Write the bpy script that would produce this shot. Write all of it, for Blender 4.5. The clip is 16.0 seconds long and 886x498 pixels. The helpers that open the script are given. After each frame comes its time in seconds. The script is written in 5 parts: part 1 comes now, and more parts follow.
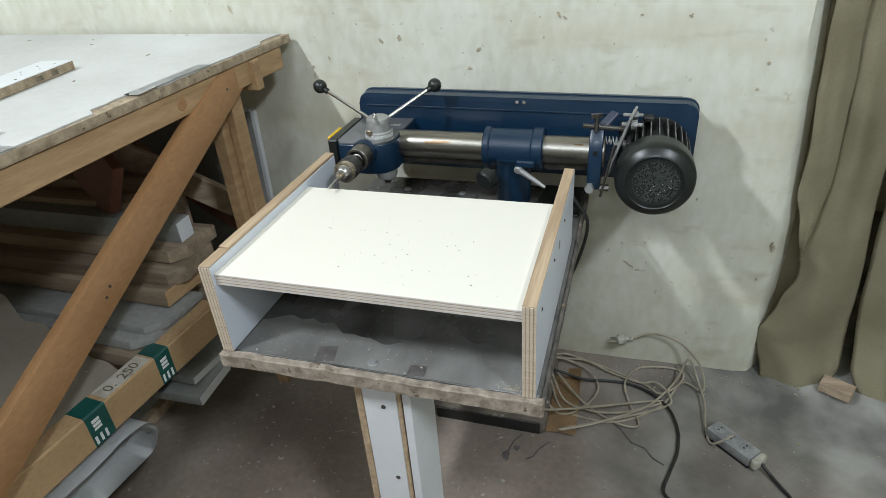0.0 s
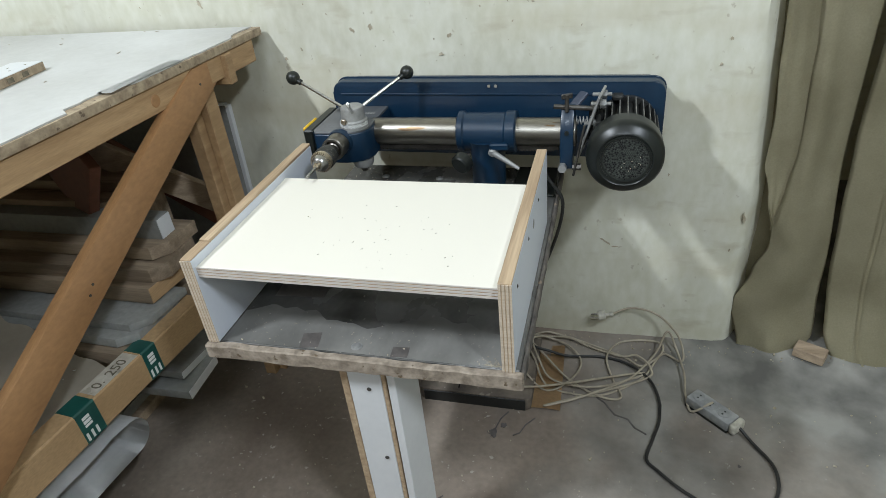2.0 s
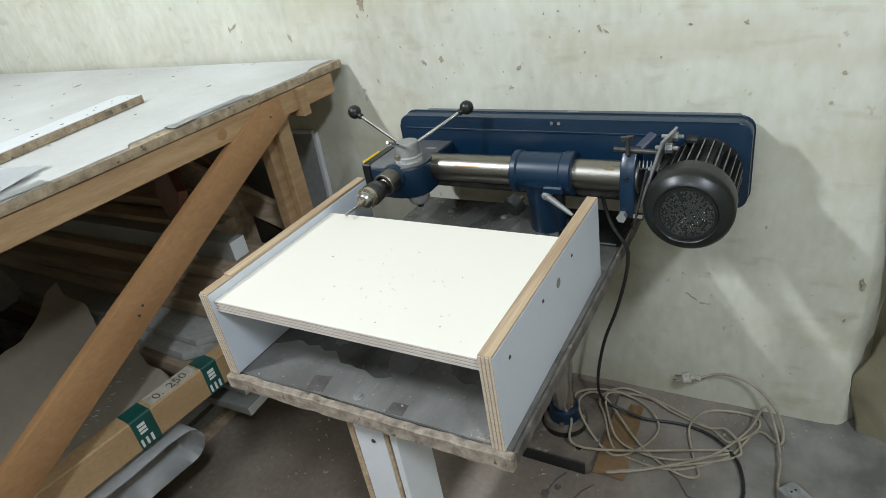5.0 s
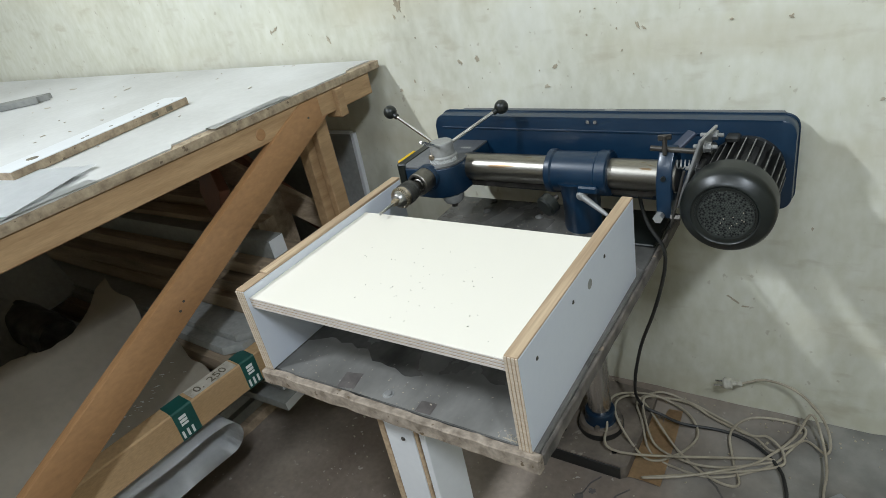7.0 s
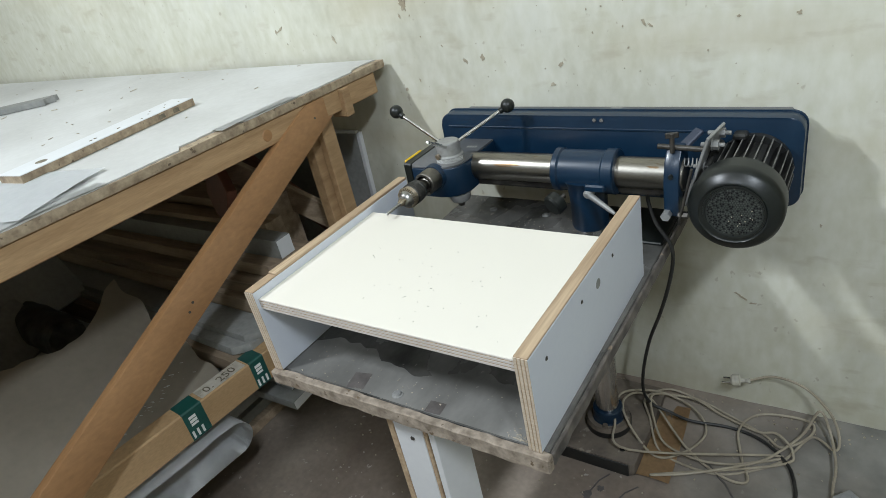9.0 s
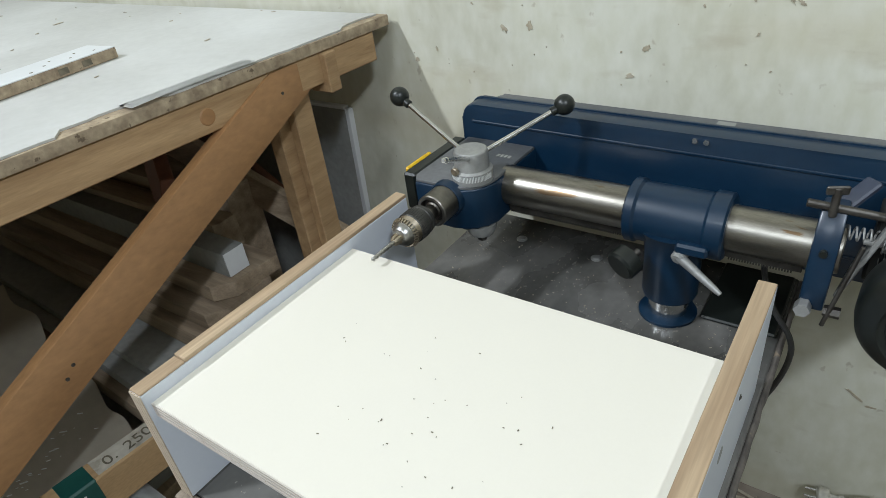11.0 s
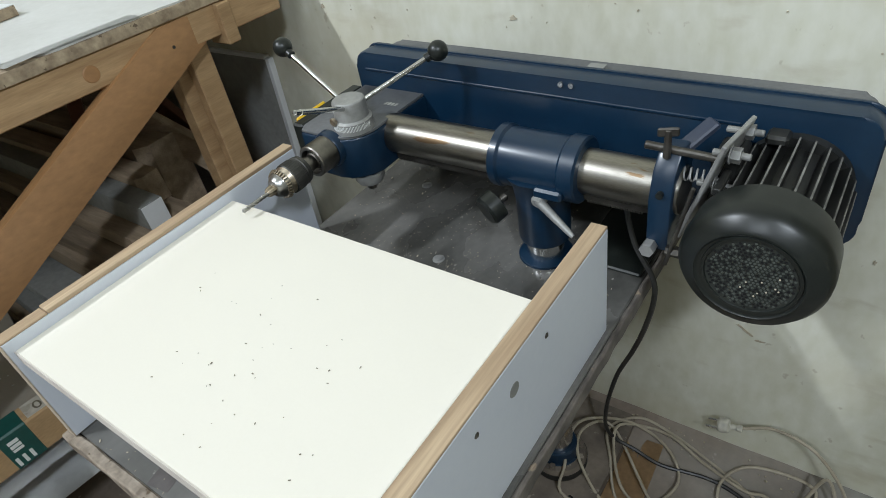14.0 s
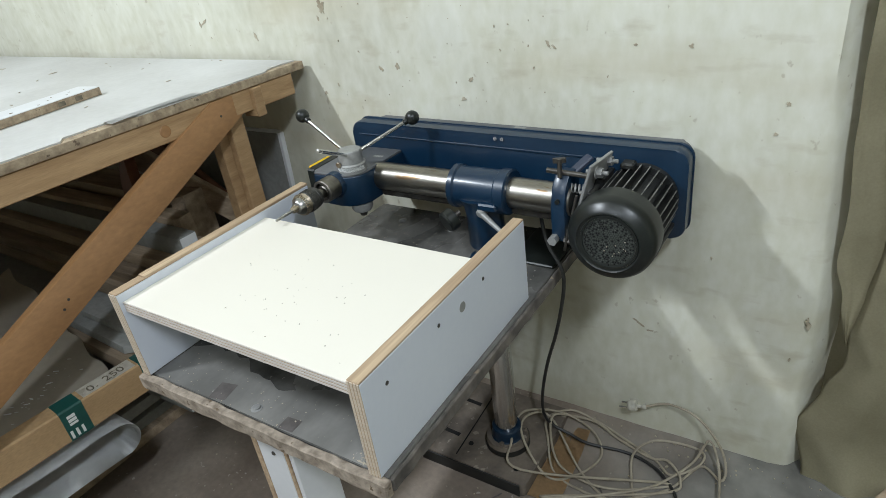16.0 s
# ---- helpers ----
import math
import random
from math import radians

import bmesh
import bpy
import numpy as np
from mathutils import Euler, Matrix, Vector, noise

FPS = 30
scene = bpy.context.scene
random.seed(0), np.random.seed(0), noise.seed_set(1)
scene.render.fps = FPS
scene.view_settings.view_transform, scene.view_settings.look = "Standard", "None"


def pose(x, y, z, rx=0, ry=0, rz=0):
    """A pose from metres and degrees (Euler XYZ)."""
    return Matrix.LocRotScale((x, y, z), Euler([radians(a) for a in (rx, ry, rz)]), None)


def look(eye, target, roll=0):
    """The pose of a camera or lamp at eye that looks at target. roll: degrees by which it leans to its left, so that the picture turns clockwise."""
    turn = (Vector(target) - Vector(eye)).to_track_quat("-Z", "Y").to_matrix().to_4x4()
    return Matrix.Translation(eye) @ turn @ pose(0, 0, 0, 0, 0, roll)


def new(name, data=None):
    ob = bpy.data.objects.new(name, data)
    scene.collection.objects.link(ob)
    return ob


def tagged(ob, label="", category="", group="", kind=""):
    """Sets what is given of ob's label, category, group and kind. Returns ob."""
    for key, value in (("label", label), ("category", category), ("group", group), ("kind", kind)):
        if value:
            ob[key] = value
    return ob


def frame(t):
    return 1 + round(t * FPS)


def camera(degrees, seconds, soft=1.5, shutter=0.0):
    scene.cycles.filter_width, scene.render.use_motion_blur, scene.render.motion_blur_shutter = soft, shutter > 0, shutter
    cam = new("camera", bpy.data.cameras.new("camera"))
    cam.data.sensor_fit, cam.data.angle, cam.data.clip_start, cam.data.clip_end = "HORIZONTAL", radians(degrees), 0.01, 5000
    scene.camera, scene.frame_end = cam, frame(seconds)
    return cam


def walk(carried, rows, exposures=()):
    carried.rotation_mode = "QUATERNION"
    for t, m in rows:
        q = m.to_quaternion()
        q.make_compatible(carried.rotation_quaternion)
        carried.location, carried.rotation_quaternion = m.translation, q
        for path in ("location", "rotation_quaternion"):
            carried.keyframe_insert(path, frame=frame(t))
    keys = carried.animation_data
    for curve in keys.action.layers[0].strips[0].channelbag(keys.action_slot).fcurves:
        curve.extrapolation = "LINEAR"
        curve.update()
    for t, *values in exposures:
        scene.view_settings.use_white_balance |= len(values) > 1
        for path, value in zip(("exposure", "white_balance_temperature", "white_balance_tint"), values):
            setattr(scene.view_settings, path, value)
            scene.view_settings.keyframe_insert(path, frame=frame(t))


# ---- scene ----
cam = camera(70.9, 16.0, soft=0.8)
PATH = [
    (0, (-0.015, 0.033, 1.153), (-0.566, 1.66, 0.13), -4.4),
    (0.5, (-0.001, 0.014, 1.153), (-0.549, 1.595, 0.056), -5.9),
    (1, (0.001, 0.014, 1.149), (-0.52, 1.59, 0.033), -6.2),
    (1.5, (0.003, 0.012, 1.153), (-0.521, 1.603, 0.06), -6.4),
    (2, (0.004, 0.015, 1.157), (-0.501, 1.634, 0.097), -6.2),
    (2.5, (0.007, 0.02, 1.159), (-0.492, 1.654, 0.12), -6.1),
    (3, (0.003, 0.02, 1.158), (-0.509, 1.653, 0.122), -6.4),
    (3.5, (0.003, 0.014, 1.159), (-0.514, 1.644, 0.121), -6.8),
    (4, (0.029, 0.039, 1.159), (-0.455, 1.669, 0.107), -7.2),
    (4.5, (0.124, 0.127, 1.156), (-0.663, 1.674, 0.163), -10.1),
    (4.7, (0.159, 0.159, 1.153), (-0.761, 1.646, 0.182), -9.7),
    (6.8, (0.191, 0.176, 1.147), (-0.864, 1.586, 0.197), -11.7),
    (7, (0.187, 0.174, 1.148), (-0.895, 1.568, 0.207), -12.0),
    (7.5, (0.183, 0.17, 1.151), (-0.918, 1.549, 0.209), -11.8),
    (8, (0.18, 0.166, 1.155), (-0.963, 1.515, 0.221), -12.4),
    (8.2, (0.184, 0.167, 1.156), (-0.937, 1.532, 0.216), -12.5),
    (10.3, (0.168, 0.239, 1.144), (-0.906, 1.617, 0.17), -12.7),
    (10.5, (0.099, 0.315, 1.133), (-0.966, 1.66, 0.104), -11.3),
    (11, (-0.065, 0.49, 1.098), (-1.114, 1.806, 0.018), -7.9),
    (11.5, (-0.184, 0.653, 1.039), (-1.423, 1.59, -0.221), -8.2),
    (12, (-0.316, 0.789, 0.928), (-1.571, 1.455, -0.479), -7.9),
    (12.5, (-0.343, 0.816, 0.902), (-1.514, 1.503, -0.567), -7.7),
    (13, (-0.278, 0.779, 0.957), (-1.521, 1.574, -0.394), -7.9),
    (13.5, (-0.086, 0.655, 1.061), (-1.278, 1.719, -0.142), -11.5),
    (14, (0.094, 0.580, 1.091), (-0.955, 1.770, -0.129), -11.0),
    (14.5, (0.232, 0.462, 1.096), (-0.880, 1.645, -0.072), -9.9),
    (15, (0.303, 0.395, 1.114), (-0.817, 1.639, 0.019), -12.2),
    (15.5, (0.293, 0.317, 1.122), (-0.733, 1.671, 0.067), -9.6),
    (16, (0.299, 0.277, 1.144), (-0.729, 1.698, 0.183), -8.1),
]
EXPOSURES = [(0, -0.14), (4.5, -0.16), (8.2, -0.20), (10.5, -0.22), (11.0, -0.25), (11.5, -0.25), (12.0, -0.56), (12.5, -0.68), (13.0, -0.45), (13.5, -0.20), (14.0, -0.22), (14.5, -0.24), (15.2, -0.18), (16, -0.15)]
walk(cam, [(t, look(eye, target, roll)) for t, eye, target, roll in PATH], EXPOSURES)

# ---- light ----
world = bpy.data.worlds.new("room_air")
world.use_nodes = True
world.node_tree.nodes["Background"].inputs[0].default_value = (0.5, 0.52, 0.5, 1)
world.node_tree.nodes["Background"].inputs[1].default_value = 0.02
scene.world = world


def area_light(name, where, target, power, size, colour, roll=0):
    data = bpy.data.lights.new(name, "AREA")
    data.shape, data.size, data.size_y, data.energy, data.color = "RECTANGLE", size[0], size[1], power, colour
    ob = new(name, data)
    ob.matrix_world = look(where, target, roll)
    return ob


area_light("ceiling_tube_or_fill", (-1.74, -0.45, 2.70), (-0.4, 0.9, 0.4), 58, (0.10, 0.36), (0.915, 1.0, 1.09), 45)
area_light("ceiling_tube_or_fill", (1.25, -0.45, 2.70), (-0.8, 0.7, 0.2), 38, (0.10, 0.5), (0.90, 1.0, 1.11), -45)
# Added fill lamp, no known fixture: lifts the shade from the front.
area_light("ceiling_tube_or_fill", (-0.2, -1.6, 2.78), (-0.6, 0.7, 0.35), 25, (0.2, 1.2), (0.90, 1.0, 1.11), 90)


# ---- materials ----
def rgba(c, k=1.0):
    return (c[0] * k, c[1] * k, c[2] * k, 1)


def surf(name, dark, light, rough=0.6, metal=0.0, scale=6.0, fine=60.0, bump=0.15, depth=0.002, stretch=(1, 1, 1),
         spots=None, spot_scale=25.0, spot_level=0.7, per_piece=0.0, coat=0.0, detail=6.0, grain_mix=0.35):
    """A worn surface: two tones in large clouds, fine grain over them, spots of a third colour, and relief."""
    m = bpy.data.materials.new(name)
    m.use_nodes = True
    nt = m.node_tree
    n, link = nt.nodes, nt.links
    b = n["Principled BSDF"]
    geo = n.new("ShaderNodeTexCoord")
    mapping = n.new("ShaderNodeMapping")
    mapping.inputs["Scale"].default_value = stretch
    link.new(geo.outputs["Object"], mapping.inputs["Vector"])
    if per_piece:
        info = n.new("ShaderNodeObjectInfo")
        shift = n.new("ShaderNodeMath")
        shift.operation = "MULTIPLY"
        shift.inputs[1].default_value = 13.0
        link.new(info.outputs["Random"], shift.inputs[0])
        link.new(shift.outputs[0], mapping.inputs["Location"])
    big = n.new("ShaderNodeTexNoise")
    big.inputs["Scale"].default_value, big.inputs["Detail"].default_value = scale, detail
    small = n.new("ShaderNodeTexNoise")
    small.inputs["Scale"].default_value, small.inputs["Detail"].default_value = fine, 4
    for t in (big, small):
        link.new(mapping.outputs[0], t.inputs["Vector"])
    ramp = n.new("ShaderNodeValToRGB")
    ramp.color_ramp.elements[0].position, ramp.color_ramp.elements[0].color = 0.32, rgba(dark)
    ramp.color_ramp.elements[1].position, ramp.color_ramp.elements[1].color = 0.68, rgba(light)
    link.new(big.outputs["Fac"], ramp.inputs[0])
    grain = n.new("ShaderNodeMix")
    grain.data_type, grain.blend_type = "RGBA", "OVERLAY"
    grain.inputs[0].default_value = grain_mix
    link.new(ramp.outputs[0], grain.inputs[6])
    link.new(small.outputs["Color"], grain.inputs[7])
    bw = n.new("ShaderNodeRGBToBW")
    link.new(small.outputs["Color"], bw.inputs[0])
    link.new(bw.outputs[0], grain.inputs[7])
    out = grain.outputs[2]
    if spots:
        sp = n.new("ShaderNodeTexNoise")
        sp.inputs["Scale"].default_value, sp.inputs["Detail"].default_value = spot_scale, 5
        link.new(mapping.outputs[0], sp.inputs["Vector"])
        cut = n.new("ShaderNodeValToRGB")
        cut.color_ramp.elements[0].position, cut.color_ramp.elements[1].position = spot_level, spot_level + 0.04
        link.new(sp.outputs["Fac"], cut.inputs[0])
        mix = n.new("ShaderNodeMix")
        mix.data_type = "RGBA"
        link.new(cut.outputs[0], mix.inputs[0])
        link.new(out, mix.inputs[6])
        mix.inputs[7].default_value = rgba(spots)
        out = mix.outputs[2]
    if per_piece:
        hsv = n.new("ShaderNodeHueSaturation")
        val = n.new("ShaderNodeMapRange")
        val.inputs[3].default_value, val.inputs[4].default_value = 1 - per_piece, 1 + per_piece
        link.new(info.outputs["Random"], val.inputs[0])
        link.new(val.outputs[0], hsv.inputs["Value"])
        link.new(out, hsv.inputs["Color"])
        out = hsv.outputs[0]
    link.new(out, b.inputs["Base Color"])
    r = n.new("ShaderNodeMapRange")
    r.inputs[3].default_value, r.inputs[4].default_value = max(rough - 0.15, 0.05), min(rough + 0.15, 1)
    link.new(big.outputs["Fac"], r.inputs[0])
    link.new(r.outputs[0], b.inputs["Roughness"])
    b.inputs["Metallic"].default_value = metal
    b.inputs["Coat Weight"].default_value = coat
    b.inputs["Coat Roughness"].default_value = 0.15
    if bump:
        add = n.new("ShaderNodeMath")
        add.operation = "MULTIPLY_ADD"
        add.inputs[1].default_value = 0.5
        link.new(small.outputs["Fac"], add.inputs[0])
        link.new(big.outputs["Fac"], add.inputs[2])
        bp = n.new("ShaderNodeBump")
        bp.inputs["Strength"].default_value, bp.inputs["Distance"].default_value = bump, depth
        link.new(add.outputs[0], bp.inputs["Height"])
        link.new(bp.outputs[0], b.inputs["Normal"])
    return m




def old_plaster():
    """Limewashed plaster: cream and greyer coats in clouds, trowel sweeps, faint upright runs, brown stains, small pits."""
    m = surf("cream_plaster", (0.55, 0.54, 0.44), (0.70, 0.695, 0.585), 0.72, scale=2.4, fine=38, bump=0.3, depth=0.004, stretch=(1.3, 1, 0.7))
    nt = m.node_tree
    n, link = nt.nodes, nt.links
    base = n["Principled BSDF"].inputs["Base Color"]
    out = base.links[0].from_socket
    where = n.new("ShaderNodeTexCoord").outputs["Object"]
    for size, stretch, low, high, colour, most, detail in ((3.2, (0.5, 1, 2.2), 0.50, 0.72, (0.52, 0.47, 0.33), 0.55, 6), (4.0, (3.0, 1, 0.35), 0.55, 0.75, (0.74, 0.745, 0.68), 0.28, 3),
                                                          (16, (0.6, 1, 1.6), 0.60, 0.74, (0.42, 0.37, 0.26), 0.45, 8), (58, (1, 1, 0.7), 0.70, 0.75, (0.36, 0.31, 0.22), 0.5, 3),
                                                          (2.1, (1, 1, 1), 0.58, 0.70, (0.57, 0.575, 0.53), 0.5, 10)):
        place = n.new("ShaderNodeMapping")
        place.inputs["Scale"].default_value, place.inputs["Location"].default_value = stretch, (size, 0.3 * size, 0)
        link.new(where, place.inputs["Vector"])
        t = n.new("ShaderNodeTexNoise")
        t.inputs["Scale"].default_value, t.inputs["Detail"].default_value = size, detail
        link.new(place.outputs[0], t.inputs["Vector"])
        r = n.new("ShaderNodeMapRange")
        r.inputs[1].default_value, r.inputs[2].default_value, r.inputs[4].default_value = low, high, most
        link.new(t.outputs["Fac"], r.inputs[0])
        mix = n.new("ShaderNodeMix")
        mix.data_type = "RGBA"
        link.new(r.outputs[0], mix.inputs[0])
        link.new(out, mix.inputs[6])
        mix.inputs[7].default_value = rgba(colour)
        out = mix.outputs[2]
    link.new(out, base)
    return m


PLASTER = old_plaster()


def floor_concrete():
    m = surf("dusty_shaded_concrete", (0.150, 0.115, 0.088), (0.315, 0.262, 0.212), 0.85, scale=3.2, fine=70, bump=0.5, depth=0.004,
             spots=(0.37, 0.335, 0.285), spot_scale=75, spot_level=0.67, detail=9.0)
    nt = m.node_tree
    n, link = nt.nodes, nt.links
    base = n["Principled BSDF"].inputs["Base Color"]
    brown = base.links[0].from_socket
    where = n.new("ShaderNodeTexCoord").outputs["Object"]
    cloud, bare = n.new("ShaderNodeTexNoise"), n.new("ShaderNodeTexNoise")
    cloud.inputs["Scale"].default_value, cloud.inputs["Detail"].default_value = 2.2, 8
    bare.inputs["Scale"].default_value, bare.inputs["Detail"].default_value = 9.0, 9
    split = n.new("ShaderNodeSeparateXYZ")
    link.new(where, split.inputs[0])
    for t in (cloud, bare):
        link.new(where, t.inputs["Vector"])
    # Browner towards the left: table shade put into the colour, along with dust.
    add = n.new("ShaderNodeMath")
    add.operation = "MULTIPLY_ADD"
    add.inputs[1].default_value = 2.4
    link.new(cloud.outputs["Fac"], add.inputs[0])
    link.new(split.outputs[0], add.inputs[2])
    edge = n.new("ShaderNodeMapRange")
    edge.inputs[1].default_value, edge.inputs[2].default_value = 1.72, 2.32
    link.new(add.outputs[0], edge.inputs[0])
    grey = n.new("ShaderNodeValToRGB")
    grey.color_ramp.elements[0].position, grey.color_ramp.elements[0].color = 0.35, rgba((0.130, 0.126, 0.113))
    grey.color_ramp.elements[1].position, grey.color_ramp.elements[1].color = 0.66, rgba((0.30, 0.292, 0.262))
    link.new(bare.outputs["Fac"], grey.inputs[0])
    mix = n.new("ShaderNodeMix")
    mix.data_type = "RGBA"
    link.new(edge.outputs[0], mix.inputs[0])
    link.new(brown, mix.inputs[6])
    link.new(grey.outputs[0], mix.inputs[7])
    link.new(mix.outputs[2], base)
    return m


CONCRETE = floor_concrete()
CEILING = surf("ceiling_whitewash", (0.6, 0.59, 0.52), (0.7, 0.69, 0.62), 0.9, scale=2)
CANVAS = surf("olive_canvas", (0.325, 0.288, 0.180), (0.475, 0.430, 0.288), 0.9, scale=5.0, fine=260, bump=0.2, depth=0.001, grain_mix=0.18)
LAMINATE = surf("grey_blue_laminate", (0.63, 0.665, 0.735), (0.68, 0.715, 0.775), 0.4, scale=3, fine=120, bump=0.03, spots=(0.54, 0.57, 0.625), spot_scale=8, spot_level=0.76, grain_mix=0.08)
CREAM = surf("cream_laminate", (0.745, 0.708, 0.625), (0.75, 0.714, 0.632), 0.32, scale=0.3, fine=300, bump=0, grain_mix=0.04, detail=0.0)
PLY = surf("plywood_edge", (0.30, 0.205, 0.125), (0.50, 0.375, 0.245), 0.7, scale=34, fine=160, bump=0.2, stretch=(2.4, 0.10, 2.4), spots=(0.22, 0.145, 0.085), spot_scale=22, spot_level=0.70)
PLY_FRONT = surf("plywood_layers", (0.46, 0.37, 0.27), (0.62, 0.53, 0.42), 0.75, scale=10, fine=80, bump=0.3, stretch=(0.2, 1, 22))
CHIP = surf("chipboard_edge", (0.17, 0.135, 0.10), (0.37, 0.31, 0.245), 0.85, scale=70, fine=220, bump=0.5, depth=0.002, spots=(0.12, 0.085, 0.05), spot_scale=90, spot_level=0.66)
DARKEDGE = surf("dark_chipped_edge", (0.055, 0.05, 0.045), (0.20, 0.175, 0.15), 0.75, scale=24, fine=120, bump=0.4, spots=(0.28, 0.22, 0.16), spot_scale=30, spot_level=0.66)
PALEPLY = surf("pale_veneer", (0.50, 0.455, 0.405), (0.66, 0.61, 0.555), 0.6, scale=20, fine=120, bump=0.1, stretch=(0.3, 1, 8))
CHIPLIGHT = surf("pale_chipboard_edge", (0.24, 0.18, 0.12), (0.44, 0.35, 0.24), 0.85, scale=60, fine=200, bump=0.5, depth=0.002, spots=(0.14, 0.10, 0.065), spot_scale=80, spot_level=0.66)
PINE = surf("planed_pine", (0.32, 0.195, 0.095), (0.45, 0.295, 0.155), 0.62, scale=9, fine=70, bump=0.15, stretch=(7, 0.6, 7), per_piece=0.12)
BRACEWOOD = surf("brown_hardboard", (0.30, 0.155, 0.065), (0.37, 0.20, 0.088), 0.55, scale=5, fine=90, bump=0.08, stretch=(4, 0.7, 1.5))
OLDWOOD = surf("old_board", (0.215, 0.158, 0.105), (0.39, 0.30, 0.208), 0.75, scale=8, fine=60, bump=0.25, stretch=(0.7, 6, 6), per_piece=0.28)
REDWOOD = surf("reddish_board", (0.15, 0.06, 0.035), (0.22, 0.09, 0.055), 0.6, scale=8, fine=60, bump=0.1)
WHITEBOARD = surf("white_laminate", (0.60, 0.61, 0.62), (0.72, 0.73, 0.73), 0.45, scale=3.5, fine=90, bump=0.06, spots=(0.50, 0.48, 0.43), spot_scale=13, spot_level=0.72, per_piece=0.05, grain_mix=0.1)
DUSTYLAM = surf("dusty_bench_laminate", (0.46, 0.455, 0.435), (0.60, 0.60, 0.585), 0.5, scale=2.6, fine=70, bump=0.06, spots=(0.42, 0.40, 0.36), spot_scale=11, spot_level=0.70, grain_mix=0.14)
DIRTIRON = surf("dirt_caked_iron", (0.075, 0.062, 0.05), (0.20, 0.165, 0.13), 0.75, scale=14, fine=90, bump=0.3, spots=(0.27, 0.235, 0.19), spot_scale=45, spot_level=0.64)
GREYPANEL = surf("grey_panel", (0.22, 0.225, 0.21), (0.33, 0.33, 0.31), 0.6, scale=4, fine=80, bump=0.05, per_piece=0.15)
LITTOP = surf("lit_dusty_laminate", (0.085, 0.083, 0.076), (0.235, 0.229, 0.212), 0.34, scale=7, fine=120, bump=0.1, depth=0.001, spots=(0.44, 0.42, 0.38), spot_scale=120, spot_level=0.70, stretch=(1, 0.6, 1), grain_mix=0.2)
TABLEGREY = surf("grey_worn_tabletop", (0.028, 0.029, 0.026), (0.185, 0.178, 0.165), 0.27, metal=0.0, scale=6.5, fine=110, bump=0.15, depth=0.001, spots=(0.24, 0.225, 0.20), spot_scale=110, spot_level=0.68, stretch=(1, 0.7, 1))
BLUE = surf("navy_enamel", (0.002, 0.0155, 0.038), (0.004, 0.0235, 0.052), 0.36, scale=9, fine=120, bump=0.05, coat=0.12, spots=(0.022, 0.032, 0.058), spot_scale=30, spot_level=0.72, grain_mix=0.2)
BLUEDUST = surf("dusty_navy_enamel", (0.022, 0.032, 0.062), (0.055, 0.063, 0.085), 0.5, scale=7, fine=150, bump=0.1)
LIDGREY = surf("dusty_dark_steel", (0.075, 0.08, 0.088), (0.150, 0.152, 0.155), 0.5, scale=6, fine=150, bump=0.08)
HOLEBLACK = surf("hole_black", (0.002, 0.002, 0.002), (0.004, 0.004, 0.004), 0.9, bump=0)
BLACK = surf("black_plastic", (0.006, 0.008, 0.007), (0.013, 0.016, 0.014), 0.36, scale=12, fine=100, bump=0.06)
FACEDUST = surf("dusty_black_plastic", (0.012, 0.015, 0.013), (0.028, 0.032, 0.028), 0.5, scale=30, fine=160, bump=0.05)
HOLELIT = surf("lit_metal_behind_holes", (0.035, 0.042, 0.036), (0.085, 0.094, 0.082), 0.7, scale=60, bump=0.05)
FINDUST = surf("dusty_black_paint", (0.06, 0.06, 0.055), (0.24, 0.235, 0.215), 0.6, scale=40, fine=160, bump=0.1)
BLACKIRON = surf("black_motor_paint", (0.008, 0.009, 0.009), (0.022, 0.022, 0.02), 0.48, scale=15, fine=120, bump=0.1)
SCUFFED = surf("scuffed_black_steel", (0.018, 0.019, 0.018), (0.085, 0.082, 0.074), 0.45, metal=0.4, scale=45, fine=160, bump=0.15)
STEEL = surf("turned_steel", (0.19, 0.175, 0.15), (0.38, 0.36, 0.32), 0.33, metal=1.0, scale=5, fine=180, bump=0.04, stretch=(0.8, 5, 5), spots=(0.22, 0.15, 0.09), spot_scale=14, spot_level=0.64)
SATIN = surf("satin_steel", (0.34, 0.335, 0.32), (0.46, 0.45, 0.43), 0.33, metal=1.0, scale=30, fine=200, bump=0.06, spots=(0.22, 0.19, 0.15), spot_scale=70, spot_level=0.68)
WORNSTEEL = surf("worn_dull_steel", (0.15, 0.14, 0.12), (0.29, 0.275, 0.245), 0.40, metal=1.0, scale=22, fine=160, bump=0.08, spots=(0.10, 0.075, 0.05), spot_scale=40, spot_level=0.62)
CHROME = surf("chromed_steel", (0.60, 0.60, 0.59), (0.72, 0.72, 0.70), 0.17, metal=1.0, scale=10, fine=150, bump=0.02)
CASTGREY = surf("grey_cast_alloy", (0.24, 0.24, 0.235), (0.37, 0.37, 0.355), 0.45, metal=0.35, scale=14, fine=140, bump=0.12)
DARKSTEEL = surf("dark_oiled_steel", (0.06, 0.055, 0.05), (0.15, 0.14, 0.125), 0.42, metal=0.8, scale=25, fine=160, bump=0.15)
BRONZE = surf("bronzed_steel", (0.36, 0.30, 0.225), (0.54, 0.47, 0.37), 0.38, metal=1.0, scale=30, fine=150, bump=0.05)
YELLOW = surf("yellow_plastic", (0.72, 0.42, 0.01), (0.80, 0.50, 0.02), 0.4, scale=12, bump=0.02)
